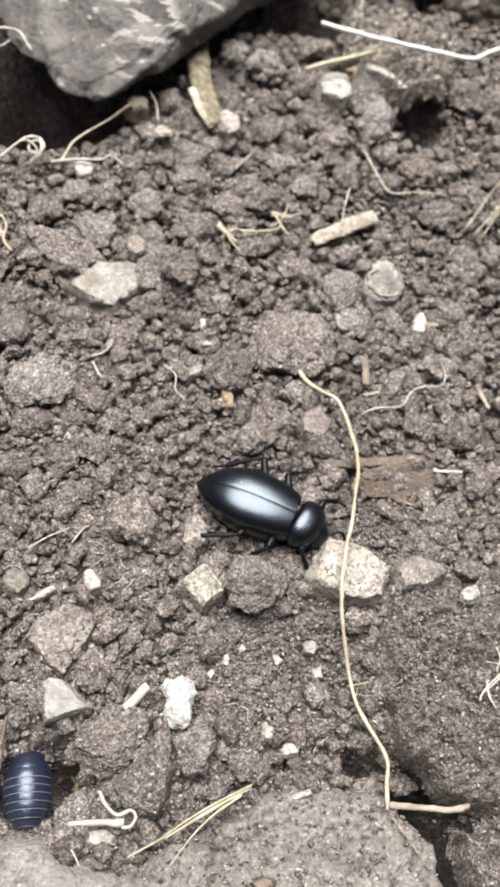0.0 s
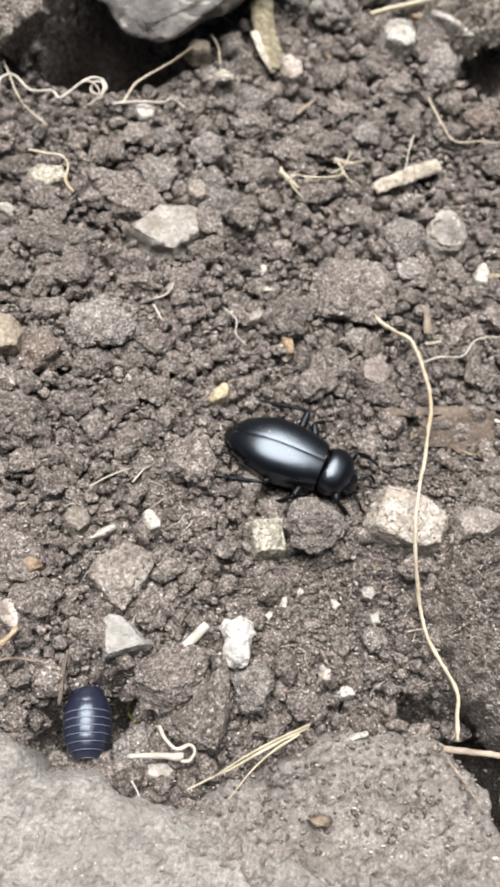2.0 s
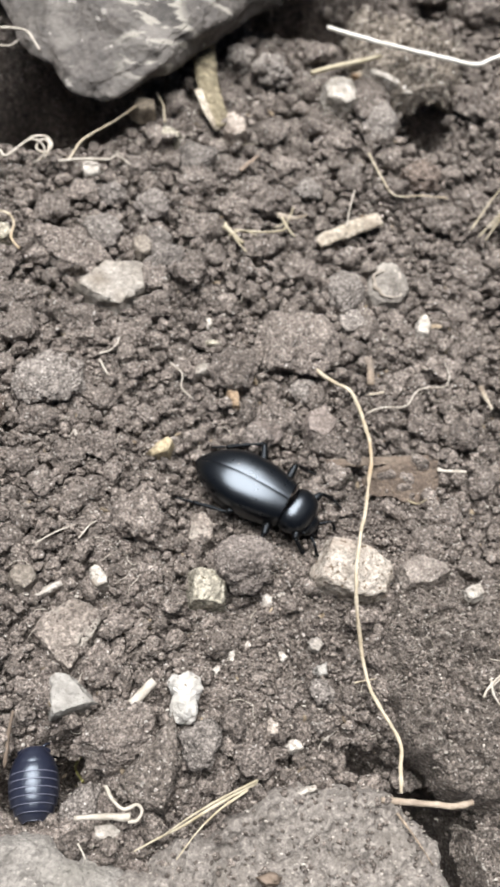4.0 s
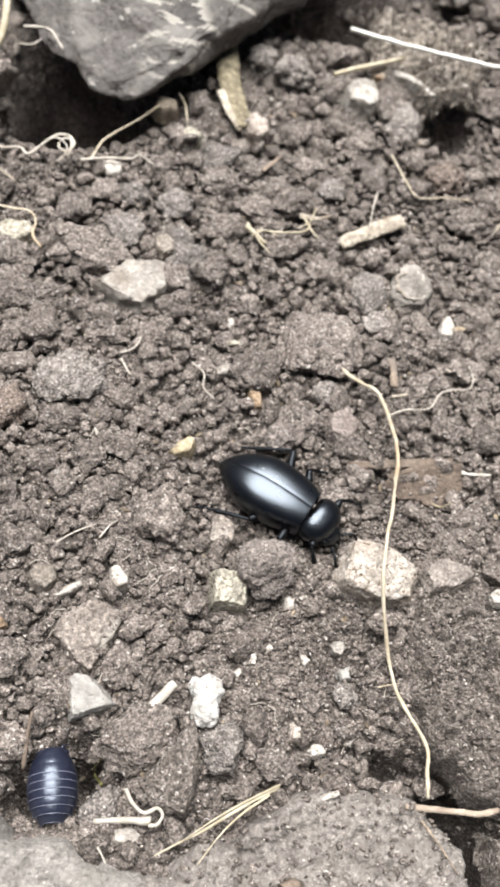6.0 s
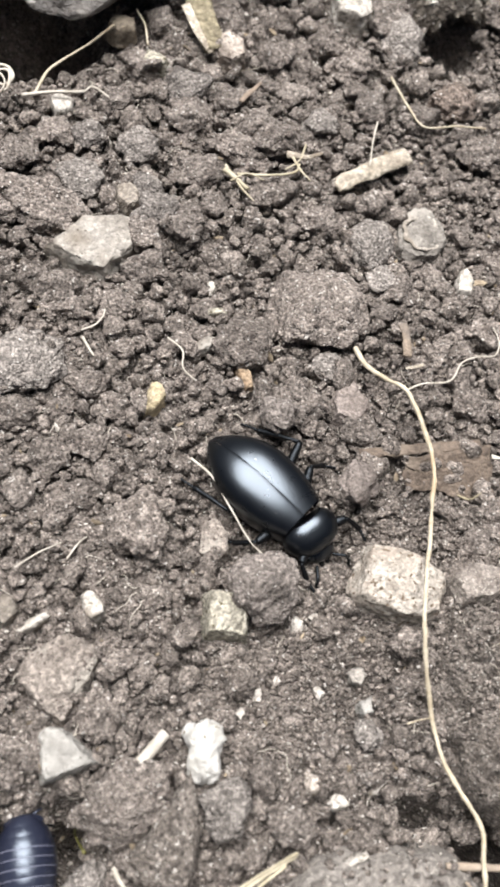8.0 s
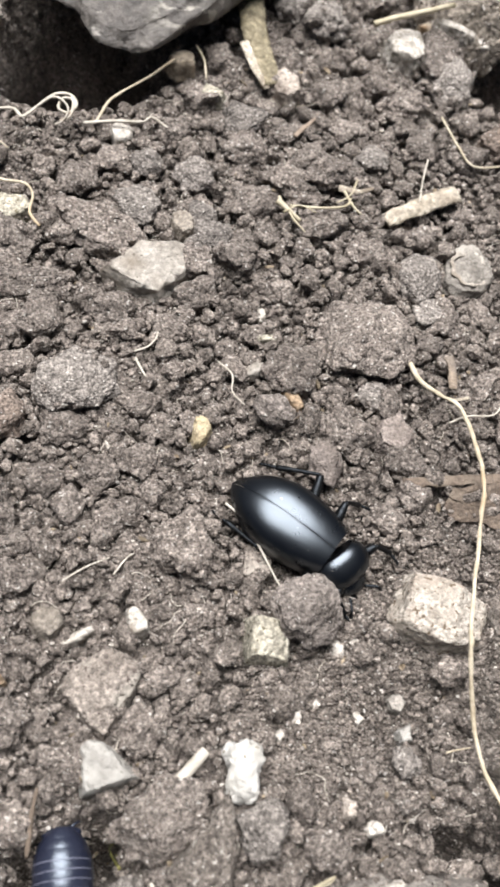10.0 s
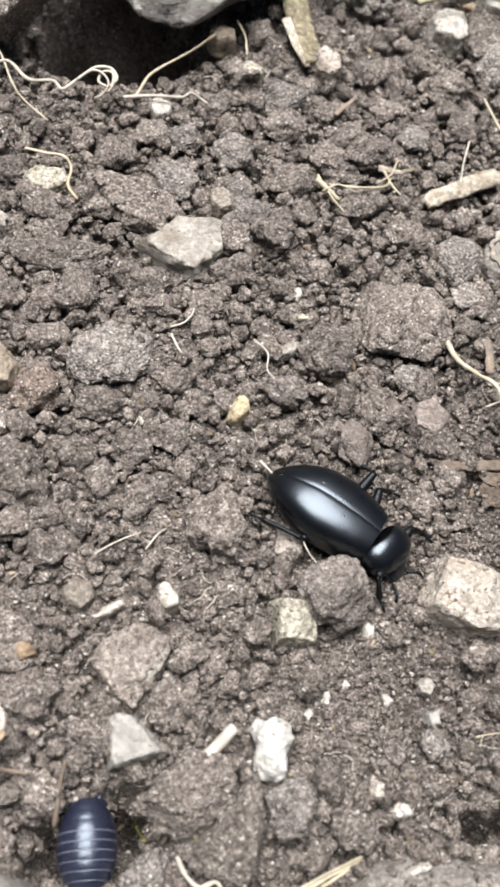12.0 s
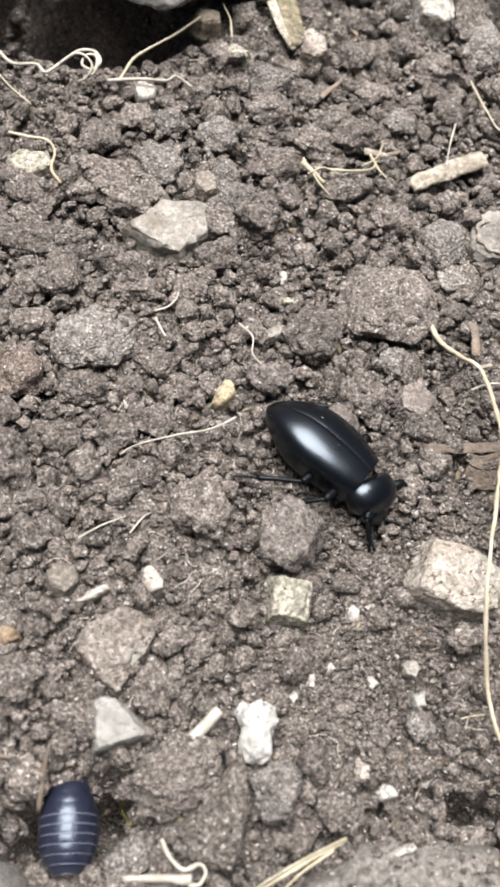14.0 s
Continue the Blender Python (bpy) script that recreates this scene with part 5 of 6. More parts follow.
def build_beetle():
    beetle = new("beetle")
    tagged(beetle, "shiny black darkling beetle digging in soil", "beetle")
    beetle.scale = (0.94, 0.94, 0.94)
    low = 2.1

    def wing(sign):
        def place(u, s):
            u = u**1.35
            a = s * radians(112)
            hw, tp = elytron_width(u), elytron_top(u)
            yy = abs(math.sin(a)) ** 0.86 * hw if a < math.pi / 2 else hw * (1 - 0.16 * ((a - math.pi / 2) / radians(22)) ** 2)
            zz = (max(math.cos(a), 0) ** 0.56) * tp if a < math.pi / 2 else -1.5 * (a - math.pi / 2) / radians(22) * (0.35 + 0.65 * tp / 4.3)
            seam = math.exp(-((yy / 0.10) ** 2))
            return (-11.6 + 16.3 * u, sign * (yy + 0.025), low + 0.25 * (1 - u) + zz - 0.06 * seam * min(1, 6 * u))
        return place

    for name, sign in (("left_wing_case", 1), ("right_wing_case", -1)):
        v, f = shell_grid(64, 44, wing(sign))
        if sign < 0:
            f = [q[::-1] for q in f]
        part(name, v, f, shell_black, beetle, "glossy smooth black wing case")
    part("abdomen", *ellipsoid((-2.6, 0, 2.0), (7.6, 3.6, 1.55)), leg_black, beetle, "black underside")
    part("scutellum", *ellipsoid((4.3, 0, 5.3), (0.5, 0.45, 0.2), 3), leg_black, beetle)

    v = ico(5)[0].copy()
    v = np.sign(v) * np.abs(v) ** (0.78, 0.86, 0.95)
    v = np.stack([v[:, 0] * 2.75, v[:, 1] * 3.95 * (1 - 0.12 * v[:, 0].clip(0)), v[:, 2] * 2.55], 1)
    v[:, 0] = np.maximum(v[:, 0], -1.85 - 0.03 * v[:, 1] ** 2)
    v = v @ np.array(Euler((0, radians(13), radians(-4))).to_matrix()).T + (6.75, -0.05, 2.95)
    shield = part("pronotum", v, ico(5)[1], shell_black, beetle, "glossy rounded black neck shield")
    head = part("head", *ellipsoid((9.1, -0.35, 1.9), (1.7, 2.1, 1.4), 4, (0, 34, -8)), shell_black, beetle, "black head bent down to the soil")
    for s in (1, -1):
        part("eye", *ellipsoid((9.3, -0.4 + s * 1.85, 2.3), (0.45, 0.3, 0.5), 2), leg_black, head)
        part("mandible", *ellipsoid((10.8, -0.55 + s * 0.5, 0.95), (0.7, 0.3, 0.28), 3, (0, 35, -s * 25)), leg_black, head)
        line = smooth_line([(10.6, -0.6 + s * 1.3, 1.9), (11.9, -0.6 + s * 2.4, 2.3), (12.6, -0.8 + s * 2.8, 1.6), (13.2, -1.0 + s * 2.6, 0.9)], 12)
        beads = 0.17 + 0.075 * np.abs(np.sin(np.arange(len(line)) * 0.95))
        part("antenna", *tube(line, beads, 8, 3, 0.05), leg_black, head, "beaded black feeler")
    legs = {}
    plan = {  # hip, knee, ankle, toe
        "front_left": ((7.6, 1.7, 2.0), (8.6, 4.4, 3.0), (10.6, 5.5, 1.2), (12.4, 5.2, 0.5)),
        "middle_left": ((3.0, 2.2, 1.9), (1.6, 6.6, 3.4), (2.9, 8.4, 1.0), (4.4, 9.2, 0.5)),
        "hind_left": ((-0.6, 2.2, 1.9), (-3.4, 7.4, 3.9), (-8.6, 4.6, 1.8), (-10.8, 3.6, 1.0)),
        "front_right": ((7.6, -1.9, 2.0), (8.0, -4.4, 2.8), (9.9, -5.6, 1.0), (11.4, -6.2, 0.5)),
        "middle_right": ((3.0, -2.2, 1.9), (3.0, -6.2, 2.9), (0.9, -8.2, 0.9), (-0.6, -9.2, 0.5)),
        "hind_right": ((-0.6, -2.2, 1.9), (-3.0, -5.6, 2.8), (-8.6, -6.4, 1.4), (-11.6, -6.9, 0.7)),
    }
    for name, (hip, knee, ankle, toe) in plan.items():
        h = np.array(hip)
        k, a, t = (np.array(q) - h for q in (knee, ankle, toe))
        line = smooth_line([np.zeros(3), 0.5 * k + (0, 0, 0.15), k], 8)
        swollen = 0.34 + 0.36 * np.sin(np.linspace(0.25, 2.8, len(line)))
        leg = part(name + "_leg", *tube(line, swollen, 10, 2, 0.03), leg_black, beetle, "jointed glossy black leg")
        leg.location = Vector(h * MM)
        line = smooth_line([k, 0.5 * (k + a) + (0, 0, 0.12), a], 8)
        part("shin", *tube(line, np.linspace(0.26, 0.40, len(line)), 9, 4, 0.12), leg_black, leg)
        line = smooth_line([a, 0.5 * (a + t) + (0, 0, 0.1), t], 10)
        beads = 0.15 + 0.09 * np.abs(np.sin(np.arange(len(line)) * 0.8))
        part("foot", *tube(line, beads, 7, 6, 0.05), leg_black, leg, "thin jointed foot with fine claws")
        legs[name] = (leg, hip)
    return beetle, legs, (shield, head)


beetle, beetle_legs, beetle_front = build_beetle()


def build_woodlouse():
    bug = new("woodlouse")
    tagged(bug, "dark slate-blue pill woodlouse with pale plate edges", "woodlouse")
    plates = 9
    cuts = np.linspace(-4.45, 4.35, plates + 1)

    def wide(x):
        return 3.15 * max(0.05, 1 - abs(x / 4.85) ** 2.2) ** 0.5

    def tall(x):
        return 3.3 * max(0.04, 1 - abs(x / 4.9) ** 2.0) ** 0.5

    for a, b in zip(cuts[:-1], cuts[1:]):
        def place(u, s, a=a, b=b):
            x = a - 0.25 + (b - a + 0.25) * u
            ang = -radians(104) + s * radians(208)
            lift = 0.10 * math.sin(math.pi * (0.12 + 0.80 * u)) ** 0.8 + 0.10 * (1 - u)
            w, h = wide(0.5 * (a + b) * 0.35 + x * 0.65) + lift, tall(0.5 * (a + b) * 0.35 + x * 0.65) + lift
            back = 0.35 * abs(math.sin(ang)) ** 3
            return (x - back, math.sin(ang) * w, 0.6 + max(-0.28, math.cos(ang)) * h)
        v, f = shell_grid(8, 40, place)
        plate = part("back_plate", v, f, shell_blue, bug, "dark slate-blue curved back plate")

        def rim(u, s, place=place):
            x, y, z = place(0.0, s)
            return (x - 0.03 + 0.13 * u, y * 1.006, z + 0.03 - 0.02 * u)
        part("plate_edge", *shell_grid(3, 40, rim), shell_edge, plate, "thin pale plate edge")
    part("underside", *ellipsoid((0, 0, 1.0), (3.9, 2.4, 1.2)), leg_black, bug)
    part("head", *ellipsoid((3.75, 0, 0.8), (0.85, 2.2, 1.2), 4), shell_blue, bug, "dark rounded head")
    part("tail_plate", *ellipsoid((-3.9, 0, 0.8), (0.9, 2.2, 1.2), 4), shell_blue, bug, "dark rounded tail plate")
    for s in (1, -1):
        line = smooth_line([(4.2, s * 0.8, 0.7), (4.7, s * 1.5, 0.6), (4.9, s * 2.0, 0.1)], 6)
        part("antenna", *tube(line, np.linspace(0.2, 0.1, len(line)), 6, 2, 0.05), shell_blue, bug)
        for k in range(7):
            x = -3.0 + 1.0 * k
            line = smooth_line([(x, s * 1.8, 0.9), (x, s * 2.8, 0.6), (x - 0.2, s * 3.2, -0.2)], 4)
            part("leg", *tube(line, np.linspace(0.2, 0.1, len(line)), 6, 2, 0.05), leg_black, bug)
    return bug


woodlouse = build_woodlouse()


def lime_ring(host, reach):
    """A pale crust grown as a broken ring on a stone."""
    a = np.linspace(0, 5.9, 60)
    wave = 1 + 0.22 * lattice(np.stack([np.cos(a) * 2, np.sin(a) * 3, 0 * a], 1), 8)
    line = np.stack([reach[0] * wave * np.cos(a), reach[1] * wave * np.sin(a), reach[2] + 0.12 * np.sin(3 * a)], 1)
    part("crust", *tube(line, 0.24 + 0.14 * np.sin(a * 5.0) ** 2, 8, 5, 0.9, 0.5), pale_stone, host, "pale limy ring on the stone")


lime_ring(PLACED["round grey stone with pale limy crust"], (2.45, 2.95, 1.55))

# Loose pieces that the beetle pushes about.
brown_clod = new("soil_clod", mesh_of("soil_clod", clod_shape(6.8, 6.2, 4.6, 905, 4, (7, 0.52, 0.80)), ico(4)[1], rust_clod))
tagged(brown_clod, "smooth brown soil clod thrown up by a beetle", "soil clod", group="soil clods")
kicked_clod = new("soil_clod", mesh_of("soil_clod", clod_shape(6.4, 6.0, 4.8, 911, 4, (9, 0.56, 0.86)), ico(4)[1], clod_smooth))
tagged(kicked_clod, "small rough grey-brown soil clod kicked back by a beetle", "soil clod", group="soil clods")
pulled_root = strand("rootlet", "thin white rootlet dragged by a beetle's leg", [(0, 0, 0), (3.0, -2.2, 0.5), (5.5, -5.6, 0.6), (8.5, -9.5, 0.3), (10.5, -11.0, 0)], 0.16, 0.10, white_root)
loose_clod = new("soil_clod", mesh_of("soil_clod", clod_shape(9.8, 9.2, 7.0, 901, 5, (9, 0.55, 0.84)), ico(5)[1], clod_smooth))
tagged(loose_clod, "rounded grey-brown soil clod pushed by a beetle", "soil clod", group="soil clods")
v, f = stone_shape([(-2.7, 2.2), (-1.8, 2.8), (2.3, 2.7), (2.8, 2.0), (2.6, -2.5), (-2.2, -2.8)], 4.8, 77, 0.6)
square_pebble = tagged(new("pebble", mesh_of("pebble", v, f, yellow_stone)), "squarish yellow-buff speckled pebble on soil", "pebble")
v, f = stone_shape([(-2.1, -0.9), (-0.6, 0.9), (1.2, 1.9), (2.0, 0.8), (1.4, -1.2), (-1.0, -1.7)], 3.0, 79, 0.8)
yellow_pebble = tagged(new("pebble", mesh_of("pebble", v, f, waxy_stone)), "small yellow waxy-looking pebble behind a beetle", "pebble")

TAKEN += [(-12.8, 5.5, 3.0), (-5, -18.8, 2.4), (1, -15, 3.4), (-3, -12, 3), (-27.3, -44.5, 5), (-25.5, -49, 4), (-27.5, -39.5, 4), (-27.0, -49.5, 1.6)]


# ---- crumbs ----
def within(plan, x, y):
    odd = False
    for p, q in zip(plan, plan[1:] + plan[:1]):
        if (p[1] > y) != (q[1] > y) and x < (q[0] - p[0]) * (y - p[1]) / (q[1] - p[1]) + p[0]:
            odd = not odd
    return odd


def standing(x, y):
    """The height of a firm mass at a place, and whether it is bare rock; None on loose soil."""
    for n, (plan, x0, y0, step, z) in enumerate(SOLID):
        if within(plan, x, y):
            return float(z[min(int((y - y0) / step), z.shape[0] - 1), min(int((x - x0) / step), z.shape[1] - 1)]), n == 0
    return None


def build_crumbs():
    """The loose crumbs that cover the soil, one lumpy grain each, too many to count."""
    shapes = [[clod_shape(2, 2, 1.7, 300 + s, sub, (14, 0.50, 0.88)) for s in range(14)] for sub in (2, 3)]
    faces = [np.array(ico(sub)[1]) for sub in (2, 3)]
    r = np.random.default_rng(11)
    discs = np.array(TAKEN)
    vs, fs, count = [], [], 0
    pebbly = [ico(1)[0] * (1 + 0.25 * r.uniform(-1, 1, (len(ico(1)[0]), 1))) for _ in range(8)]
    tiny = np.array(ico(1)[1])
    for n in range(26000):
        x, y = (r.normal(12, 10), r.normal(-22, 8)) if n % 5 < 2 else (r.uniform(-62, 54), r.uniform(-58, 100))
        firm = standing(x, y)
        if firm and (firm[1] or r.random() < 0.7):
            continue
        size = r.uniform(0.14, 0.42)
        turn = np.array(Euler((r.uniform(0, 6.3), r.uniform(0, 6.3), 0)).to_matrix())
        v = (pebbly[n % 8] * (1.2, 0.95, 0.8) * size) @ turn.T
        vs.append(v + (x, y, (firm[0] if firm else height(x, y)) + 0.4 * size))
        fs.append(tiny + count)
        count += len(v)
    for layer, tries, sink in ((0, 9000, 1.35), (1, 26000, 0.25), (2, 12000, -0.2)):
        cells = {}
        for n in range(tries):
            x, y = r.uniform(-66, 58), r.uniform(-60, 112)
            fine = fineness(x, y)
            big = min(0.5 + r.gamma(2.2, 0.36), 2.3) if layer == 1 else r.uniform(0.7, 1.9) if layer == 0 else r.uniform(0.25, 0.6)
            if fine > r.uniform(0.1, 0.9):
                if not layer:
                    continue
                big = r.uniform(0.2, 0.5)
            d = np.hypot(discs[:, 0] - x, discs[:, 1] - y) - discs[:, 2]
            if layer and d.min() < 0.25 * big or swell(x, y) < -9:
                continue
            firm = standing(x, y)
            if firm is not None:
                if layer != 2 and r.random() < 0.93 or firm[1] or r.random() < 0.5:
                    continue
                big = r.uniform(0.2, 0.6)
            if ((x - 1) / 12) ** 2 + ((y + 5) / 8.5) ** 2 < 1 and big > 0.9:
                big = r.uniform(0.4, 0.9)
            cx, cy = int(x // 2.5), int(y // 2.5)
            near = [q for i in (-1, 0, 1) for j in (-1, 0, 1) for q in cells.get((cx + i, cy + j), ())]
            if any((q[0] - x) ** 2 + (q[1] - y) ** 2 < (0.80 * (q[2] + big)) ** 2 for q in near):
                continue
            cells.setdefault((cx, cy), []).append((x, y, big))
            turn = np.array(Euler((r.uniform(-0.6, 0.6), r.uniform(-0.6, 0.6), r.uniform(0, 6.3))).to_matrix())
            many = 1 if layer and big > 0.75 else 0
            v = (shapes[many][n % 14] * (r.uniform(0.85, 1.2), r.uniform(0.75, 1.05), r.uniform(0.8, 1.05)) * big) @ turn.T
            z = firm[0] + 0.25 * big if firm else swell(x, y) - sink * (1 - fine) + 0.9 * big * r.uniform(0.35, 0.95)
            vs.append(v + (x, y, z))
            fs.append(faces[many] + count)
            count += len(v)
    v, f = np.concatenate(vs), np.concatenate(fs)
    me = bpy.data.meshes.new("soil_crumbs")
    me.vertices.add(len(v))
    me.vertices.foreach_set("co", (v * MM).astype(np.float32).reshape(-1))
    me.loops.add(f.size)
    me.loops.foreach_set("vertex_index", f.reshape(-1).astype(np.int32))
    me.polygons.add(len(f))
    me.polygons.foreach_set("loop_start", (np.arange(len(f)) * 3).astype(np.int32))
    me.polygons.foreach_set("use_smooth", np.ones(len(f), bool))
    me.update(calc_edges=True)
    me.materials.append(crumb_soil)
    tagged(new("soil_crumbs", me), "loose grey-brown soil crumbs of many sizes", "soil crumbs", kind="stuff")


build_crumbs()


def build_grit():
    """Bright mineral grains strewn over the soil."""
    r = np.random.default_rng(23)
    shapes = [ico(1)[0] * (1 + 0.3 * r.uniform(-1, 1, (len(ico(1)[0]), 1))) for _ in range(8)]
    vs, fs, count = [], [], 0
    for n in range(5200):
        x, y = r.uniform(-62, 54), r.uniform(-60, 100)
        firm = standing(x, y)
        if firm and firm[1]:
            continue
        size = 0.10 + r.gamma(1.4, 0.055)
        turn = np.array(Euler((r.uniform(0, 6.3), r.uniform(0, 6.3), 0)).to_matrix())
        z = firm[0] if firm else height(x, y) + 0.1
        vs.append((shapes[n % 8] * (1.3, 0.9, 0.7) * size) @ turn.T + (x, y, z + 0.3 * size))
        fs += (np.array(ico(1)[1]) + count).tolist()
        count += len(shapes[0])
    tagged(new("mineral_grit", mesh_of("mineral_grit", np.concatenate(vs), fs, white_stone, False)), "tiny bright mineral grains strewn over soil", "grit", kind="stuff")


build_grit()


def build_litter():
    """Tan crumbs of rotted plants, and hair-thin rootlets, strewn over the soil."""
    r = np.random.default_rng(31)
    vs, fs, count = [], [], 0
    for n in range(420):
        x, y = r.uniform(-60, 50), r.uniform(-44, 75)
        if standing(x, y) is not None:
            continue
        size = 0.16 + r.gamma(1.5, 0.10)
        turn = np.array(Euler((r.uniform(-0.7, 0.7), r.uniform(-0.7, 0.7), r.uniform(0, 6.3))).to_matrix())
        v = ico(1)[0] * (1 + 0.35 * r.uniform(-1, 1, (len(ico(1)[0]), 1))) * (1.6, 0.8, 0.4) * size
        vs.append(v @ turn.T + (x, y, height(x, y) + 0.35 * size))
        fs += (np.array(ico(1)[1]) + count).tolist()
        count += len(v)
    tagged(new("plant_litter", mesh_of("plant_litter", np.concatenate(vs), fs, litter, False)), "tiny tan and brown bits of rotted plants", "plant litter", kind="stuff")
    vs, fs, count = [], [], 0
    for n in range(170):
        x, y, a = r.uniform(-50, 40), r.uniform(-42, 75), r.uniform(0, 6.3)
        points = []
        for k in range(5):
            z = standing(x, y)
            points.append((x, y, (z[0] if z else max(height(x, y), swell(x, y) - 0.2)) + 0.35))
            a += r.normal(0, 0.6)
            step = r.uniform(0.5, 1.2)
            x, y = x + step * math.cos(a), y + step * math.sin(a)
        line = smooth_line(points, 4)
        v, f = tube(line, np.linspace(0.07, 0.035, len(line)), 5, n, 0.1)
        vs.append(v)
        fs += [[q + count for q in face] for face in f]
        count += len(v)
    tagged(new("root_hairs", mesh_of("root_hairs", np.concatenate(vs), fs, white_root)), "hair-thin pale rootlets caught among soil crumbs", "root hairs", kind="stuff")


build_litter()

BEETLE_Z = -0.0008


def motions():
    walk(beetle, [
        (0.0, pose(0.0041, -0.0059, BEETLE_Z, 0, -3, -21.6)),
        (0.5, pose(0.0003, -0.0082, BEETLE_Z, 2, -3, -22.2)),
        (1.0, pose(-0.0011, -0.0080, BEETLE_Z, 1, -3, -16.8)),
        (1.5, pose(-0.0015, -0.0077, BEETLE_Z, 0, -3, -23.1)),
        (2.0, pose(-0.0006, -0.0068, BEETLE_Z, -1, -3, -19.3)),
        (2.5, pose(0.0028, -0.0046, BEETLE_Z, 1, -2, -27.5)),
        (3.0, pose(0.0024, -0.0033, BEETLE_Z, 0, -2, -23.2)),
        (3.5, pose(0.0024, -0.0035, BEETLE_Z, 0, -2, -25.0)),
        (6.0, pose(0.0025, -0.0046, BEETLE_Z, 0, -2, -30.6)),
        (6.5, pose(0.0034, -0.0047, BEETLE_Z, 0, -2, -33.9)),
        (7.0, pose(0.0041, -0.0037, BEETLE_Z, 1, -1, -48.0)),
        (7.5, pose(0.0018, -0.0048, BEETLE_Z, 2, 0, -40.2)),
        (8.0, pose(0.0013, -0.0042, BEETLE_Z, 4, 0, -44.3)),
        (8.5, pose(0.0006, -0.0049, BEETLE_Z, 7, 0, -45.5)),
        (9.0, pose(-0.0007, -0.0053, BEETLE_Z, 10, 0, -40.8)),
        (11.5, pose(-0.0005, -0.0067, BEETLE_Z, -6, 0, -32.7)),
        (12.0, pose(-0.0000, -0.0070, BEETLE_Z, -7, 0, -30.5)),
        (12.5, pose(0.0009, -0.0052, BEETLE_Z, -8, 3, -29.2)),
        (13.0, pose(0.0013, -0.0015, BEETLE_Z, -13, 4, -40.5)),
        (13.5, pose(0.0003, -0.0014, BEETLE_Z, -16, 3, -39.7)),
        (14.0, pose(0.0005, -0.0012, BEETLE_Z, -16, 3, -37.2)),
    ])
    swing = random.Random(4)
    kicks = {"hind_left": ((0, 1.5, 2, 2.5, 6, 7, 7.5, 8, 9, 11, 12, 12.5, 14), (0, -10, -26, -8, -6, -10, -48, -8, 0, -28, -34, -10, 0)),
             "hind_right": ((0, 2, 3, 6, 9, 12, 12.5, 13, 14), (6, 0, 6, 0, -6, -8, 0, 22, 24))}   # sweeps with which it clears the soil
    times = [0.5 * n for n in range(29)]
    for name, (leg, hip) in beetle_legs.items():
        side = 1 if "left" in name else -1
        reach = 17 if "hind" in name else 13
        rows = []
        for t in times:
            a, b = side * reach * math.sin(2.1 * t + hip[0]) + swing.uniform(-5, 5), swing.uniform(-4, 7) * -side
            if name in kicks:
                a = 0.3 * a + float(np.interp(t, *kicks[name]))
            rows.append((t, pose(hip[0] * MM, hip[1] * MM, hip[2] * MM, b, 0, a)))
        walk(leg, rows)
    for piece in beetle_front:   # the neck turns and dips
        rows = []
        for t, turn, dip in ((0.0, -8, 0), (0.5, -10, 4), (1.5, -4, 0), (3.0, 0, 0), (3.5, -4, 4), (6.0, -6, 2), (7.0, -14, 4), (8.0, -8, 4), (8.5, -14, 8), (9.0, -12, 4), (11.5, -12, 8), (12.5, -12, 8), (13.0, -16, 10), (14.0, -18, 10)):
            rows.append((t, pose(0.0047, 0, 0.003, 0, dip, turn) @ pose(-0.0047, 0, -0.003)))
        walk(piece, rows)
    walk(woodlouse, [(0.0, pose(-0.0273, -0.0446, -0.0036, 0, 0, 95)), (6.0, pose(-0.0273, -0.0445, -0.0036, 0, 0, 96)),
                     (9.0, pose(-0.0272, -0.0443, -0.0036, 0, 0, 97)), (14.0, pose(-0.0278, -0.0443, -0.0036, 0, 0, 94))])
    walk(loose_clod, [
        (0.0, pose(0.0021, -0.0178, 0.0034, 0, 0, 0)), (0.5, pose(0.0029, -0.0179, 0.0034, 0, 0, 1)), (1.0, pose(0.0016, -0.0175, 0.0034, 0, 0, 2)),
        (1.5, pose(0.0022, -0.0172, 0.0034, 0, 0, 3)), (2.0, pose(0.0022, -0.0173, 0.0034, 0, 0, 4)), (2.5, pose(0.0000, -0.0163, 0.0034, 8, -12, 20)),
        (3.0, pose(-0.0001, -0.0162, 0.0034, 10, -16, 30)), (3.5, pose(-0.0003, -0.0154, 0.0034, 10, -16, 30)),
        (6.0, pose(-0.0003, -0.0158, 0.0034, 10, -16, 30)), (7.0, pose(-0.0003, -0.0157, 0.0034, 9, -15, 33)),
        (8.0, pose(-0.0007, -0.0160, 0.0034, 8, -14, 36)), (8.5, pose(-0.0010, -0.0159, 0.0034, 10, -12, 40)),
        (9.0, pose(-0.0006, -0.0159, 0.0034, 12, -10, 44)), (11.5, pose(-0.0005, -0.0162, 0.0034, 12, -8, 50)),
        (12.0, pose(-0.0009, -0.0163, 0.0034, 13, -11, 55)), (12.5, pose(-0.0015, -0.0152, 0.0034, 14, -14, 60)),
        (13.0, pose(-0.0044, -0.0136, 0.0040, 24, -30, 80)), (13.5, pose(-0.0045, -0.0118, 0.0034, 30, -40, 90)),
        (14.0, pose(-0.0043, -0.0119, 0.0034, 30, -40, 92))])
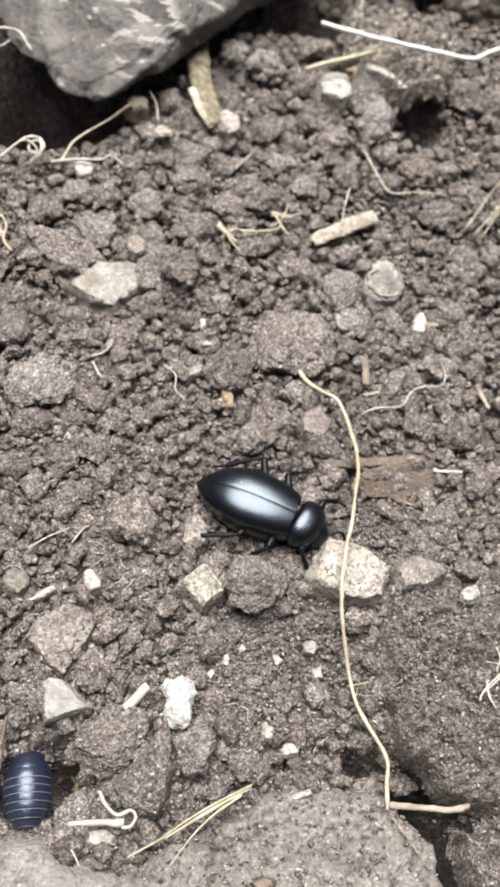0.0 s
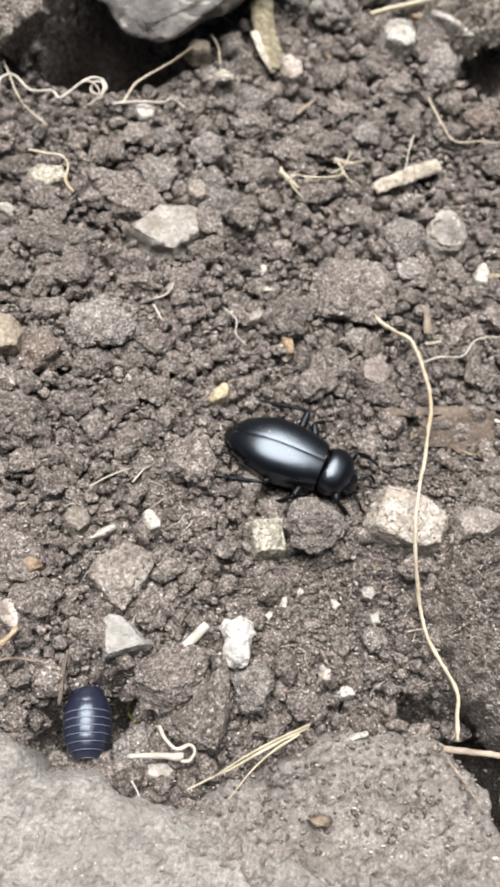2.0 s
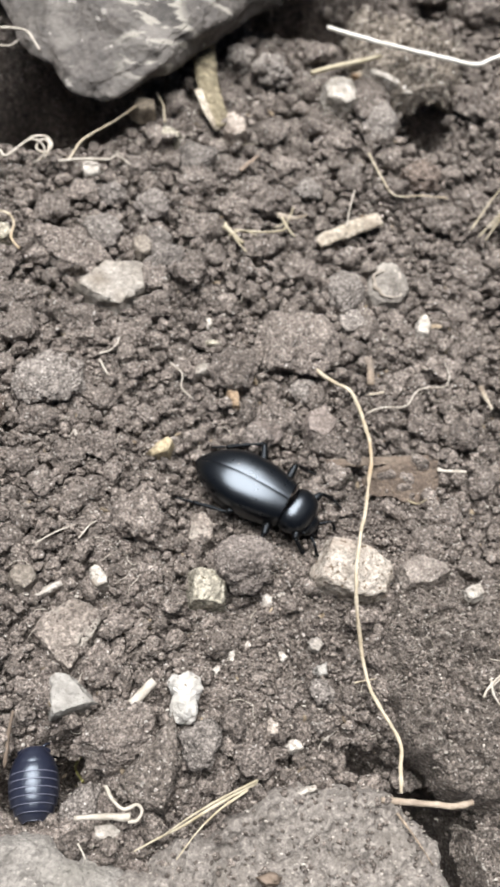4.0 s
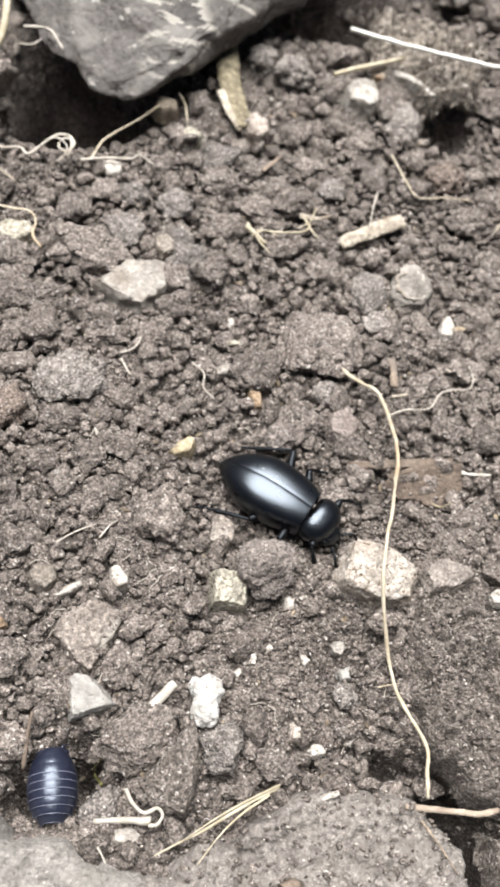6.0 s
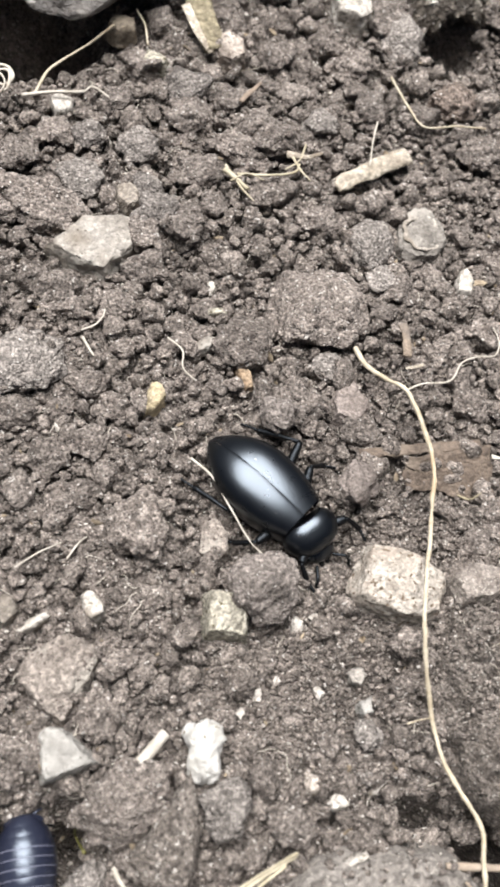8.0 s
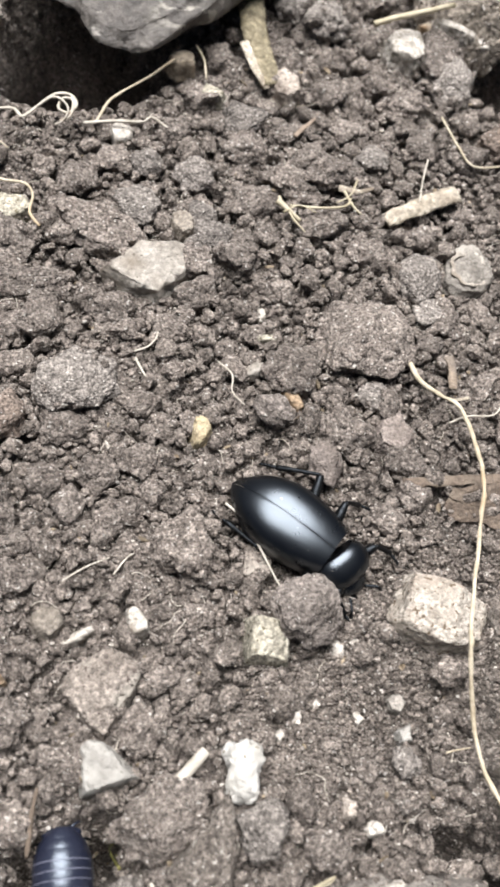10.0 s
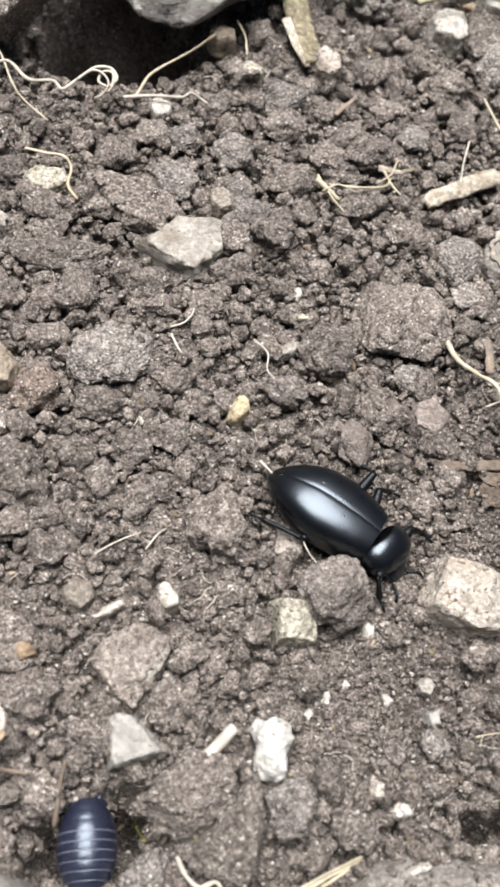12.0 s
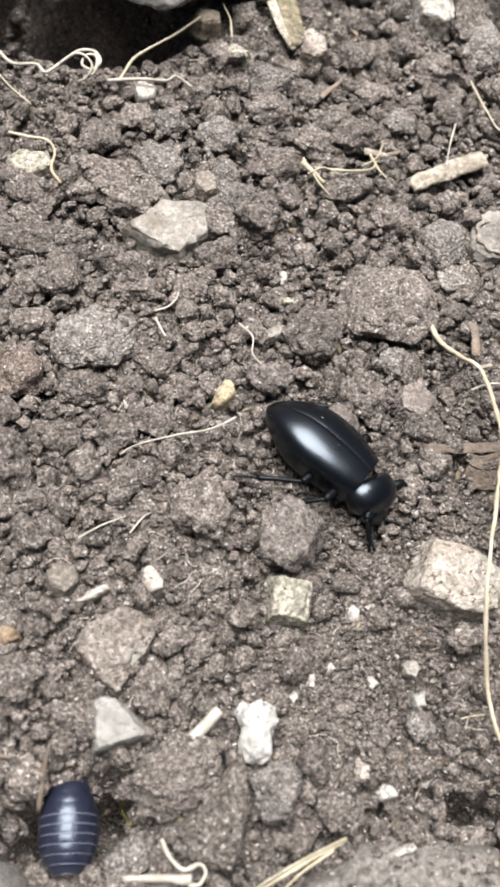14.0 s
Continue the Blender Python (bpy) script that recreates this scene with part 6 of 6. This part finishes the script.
    walk(square_pebble, [
        (0.0, pose(-0.0052, -0.0182, 0.0013, 0, 0, 40)), (0.5, pose(-0.0048, -0.0185, 0.0013, 0, 0, 32)), (1.0, pose(-0.0052, -0.0187, 0.0013, 0, 0, 22)),
        (1.5, pose(-0.0047, -0.0194, 0.0013, 0, 0, 8)), (2.0, pose(-0.0044, -0.0192, 0.0013, 0, 0, 10)), (2.5, pose(-0.0051, -0.0188, 0.0013, 0, 0, -4)),
        (6.0, pose(-0.0053, -0.0187, 0.0013, 0, 0, -4)), (9.0, pose(-0.0051, -0.0191, 0.0013, 0, 0, -8)), (12.5, pose(-0.0056, -0.0197, 0.0013, 0, 0, 0)), (14.0, pose(-0.0046, -0.0191, 0.0013, 0, 0, -6))])
    walk(yellow_pebble, [
        (0.0, pose(-0.0030, -0.0012, -0.0008, 0, 0, -30)), (1.0, pose(-0.0066, 0.0014, 0.0000, 0, 0, -40)), (1.5, pose(-0.0074, 0.0014, 0.0002, 0, 0, -40)),
        (2.0, pose(-0.0121, 0.0033, 0.0004, 0, 0, 10)), (2.5, pose(-0.0127, 0.0033, 0.0004, 0, 0, 4)), (7.5, pose(-0.0126, 0.0036, 0.0004, 0, 0, 0)),
        (8.0, pose(-0.0136, 0.0094, 0.0006, 0, 0, 40)), (8.5, pose(-0.0131, 0.0093, 0.0006, 0, 0, 50)), (9.0, pose(-0.0142, 0.0080, 0.0006, 0, 0, 55)),
        (11.5, pose(-0.0135, 0.0076, 0.0006, 0, 0, 30)), (14.0, pose(-0.0134, 0.0075, 0.0006, 0, 0, 26))])
    walk(kicked_clod, [
        (0.0, pose(0.0020, 0.0060, 0.0006, 0, 0, 0)), (6.5, pose(0.0020, 0.0060, 0.0006, 0, 0, 0)), (7.0, pose(0.0017, 0.0067, 0.0012, 10, 0, 10)),
        (7.5, pose(0.0021, 0.0056, 0.0024, 10, 10, 20)), (8.0, pose(0.0019, 0.0068, 0.0026, 0, 20, 30)),
        (8.5, pose(-0.0044, 0.0118, 0.0026, 20, 40, 50)), (9.0, pose(-0.0035, 0.0111, 0.0026, 30, 40, 70)),
        (11.5, pose(-0.0073, 0.0109, 0.0012, 30, 50, 90)), (14.0, pose(-0.0080, 0.0103, 0.0012, 30, 50, 90))])
    walk(brown_clod, [
        (0.0, pose(0.0034, 0.0072, 0.0002, 0, 0, 0)), (6.5, pose(0.0034, 0.0072, 0.0002, 0, 0, 0)), (7.0, pose(0.0143, -0.0043, 0.0036, 20, 30, 20)),
        (7.5, pose(0.0118, 0.0025, 0.0036, 10, 20, 10)), (8.0, pose(0.0116, -0.0029, 0.0036, 20, 40, 30)),
        (8.5, pose(0.0120, -0.0035, 0.0036, 24, 50, 40)), (9.0, pose(0.0037, 0.0019, 0.0026, 30, 30, 60)),
        (9.4, pose(0.0024, 0.0040, 0.0010, 30, 24, 66)), (11.5, pose(0.0018, 0.0043, 0.0008, 30, 20, 70)),
        (14.0, pose(0.0018, 0.0043, 0.0008, 30, 20, 70))])
    walk(pulled_root, [
        (0.0, pose(-0.0065, 0.0000, -0.0025, 0, 0, 10)), (7.0, pose(-0.0065, 0.0000, -0.0025, 0, 0, 10)), (8.0, pose(-0.0091, 0.0007, 0.0018, 0, 0, -9)),
        (9.0, pose(-0.0106, -0.0042, 0.0012, 0, 0, -6)), (11.5, pose(-0.0103, 0.0013, 0.0014, 0, 0, -15)), (12.5, pose(-0.0106, -0.0003, 0.0016, 0, 0, -12)),
        (13.0, pose(-0.0098, 0.0001, 0.0034, 0, 0, -28)), (13.5, pose(-0.0104, 0.0005, 0.0030, 0, 0, -47)), (14.0, pose(-0.0118, 0.0036, 0.0026, 0, 0, -110))])
    high = orange_pebble.matrix_world.translation.z
    walk(orange_pebble, [
        (0.0, pose(-0.0017, 0.0131, high, 0, 0, 0)), (9.0, pose(-0.0017, 0.0131, high, 0, 0, 0)), (11.5, pose(-0.0020, 0.0148, high + 0.0006, 0, 0, 60)), (14.0, pose(-0.0021, 0.0153, high + 0.0006, 0, 0, 66))])
    x, y, z = long_root.matrix_world.translation
    rows = []
    for t, dx, dy, turn in ((0.0, -1.3, -1.4, 0), (0.5, -1.0, -0.8, 0), (1.0, 0.9, 0, 0.5), (1.5, 1.0, 0.4, 0.4), (2.0, 0.6, 0.2, 0), (3.0, 0, 0, 0), (6.0, 0.6, 0.4, 0.2),
                            (7.5, 2.4, -3.2, 1.0), (8.0, 2.7, -3.2, 1.2), (8.5, 3.4, -2.2, 1.4), (9.0, 3.8, -1.6, 2.0), (11.5, 4.2, 0.0, 2.2), (14.0, 3.8, 0.0, 2.0)):
        rows.append((t, Matrix.Translation((x + dx * MM, y + dy * MM, z)) @ pose(0, 0, 0, 0, 0, -turn)))
    walk(long_root, rows)


motions()
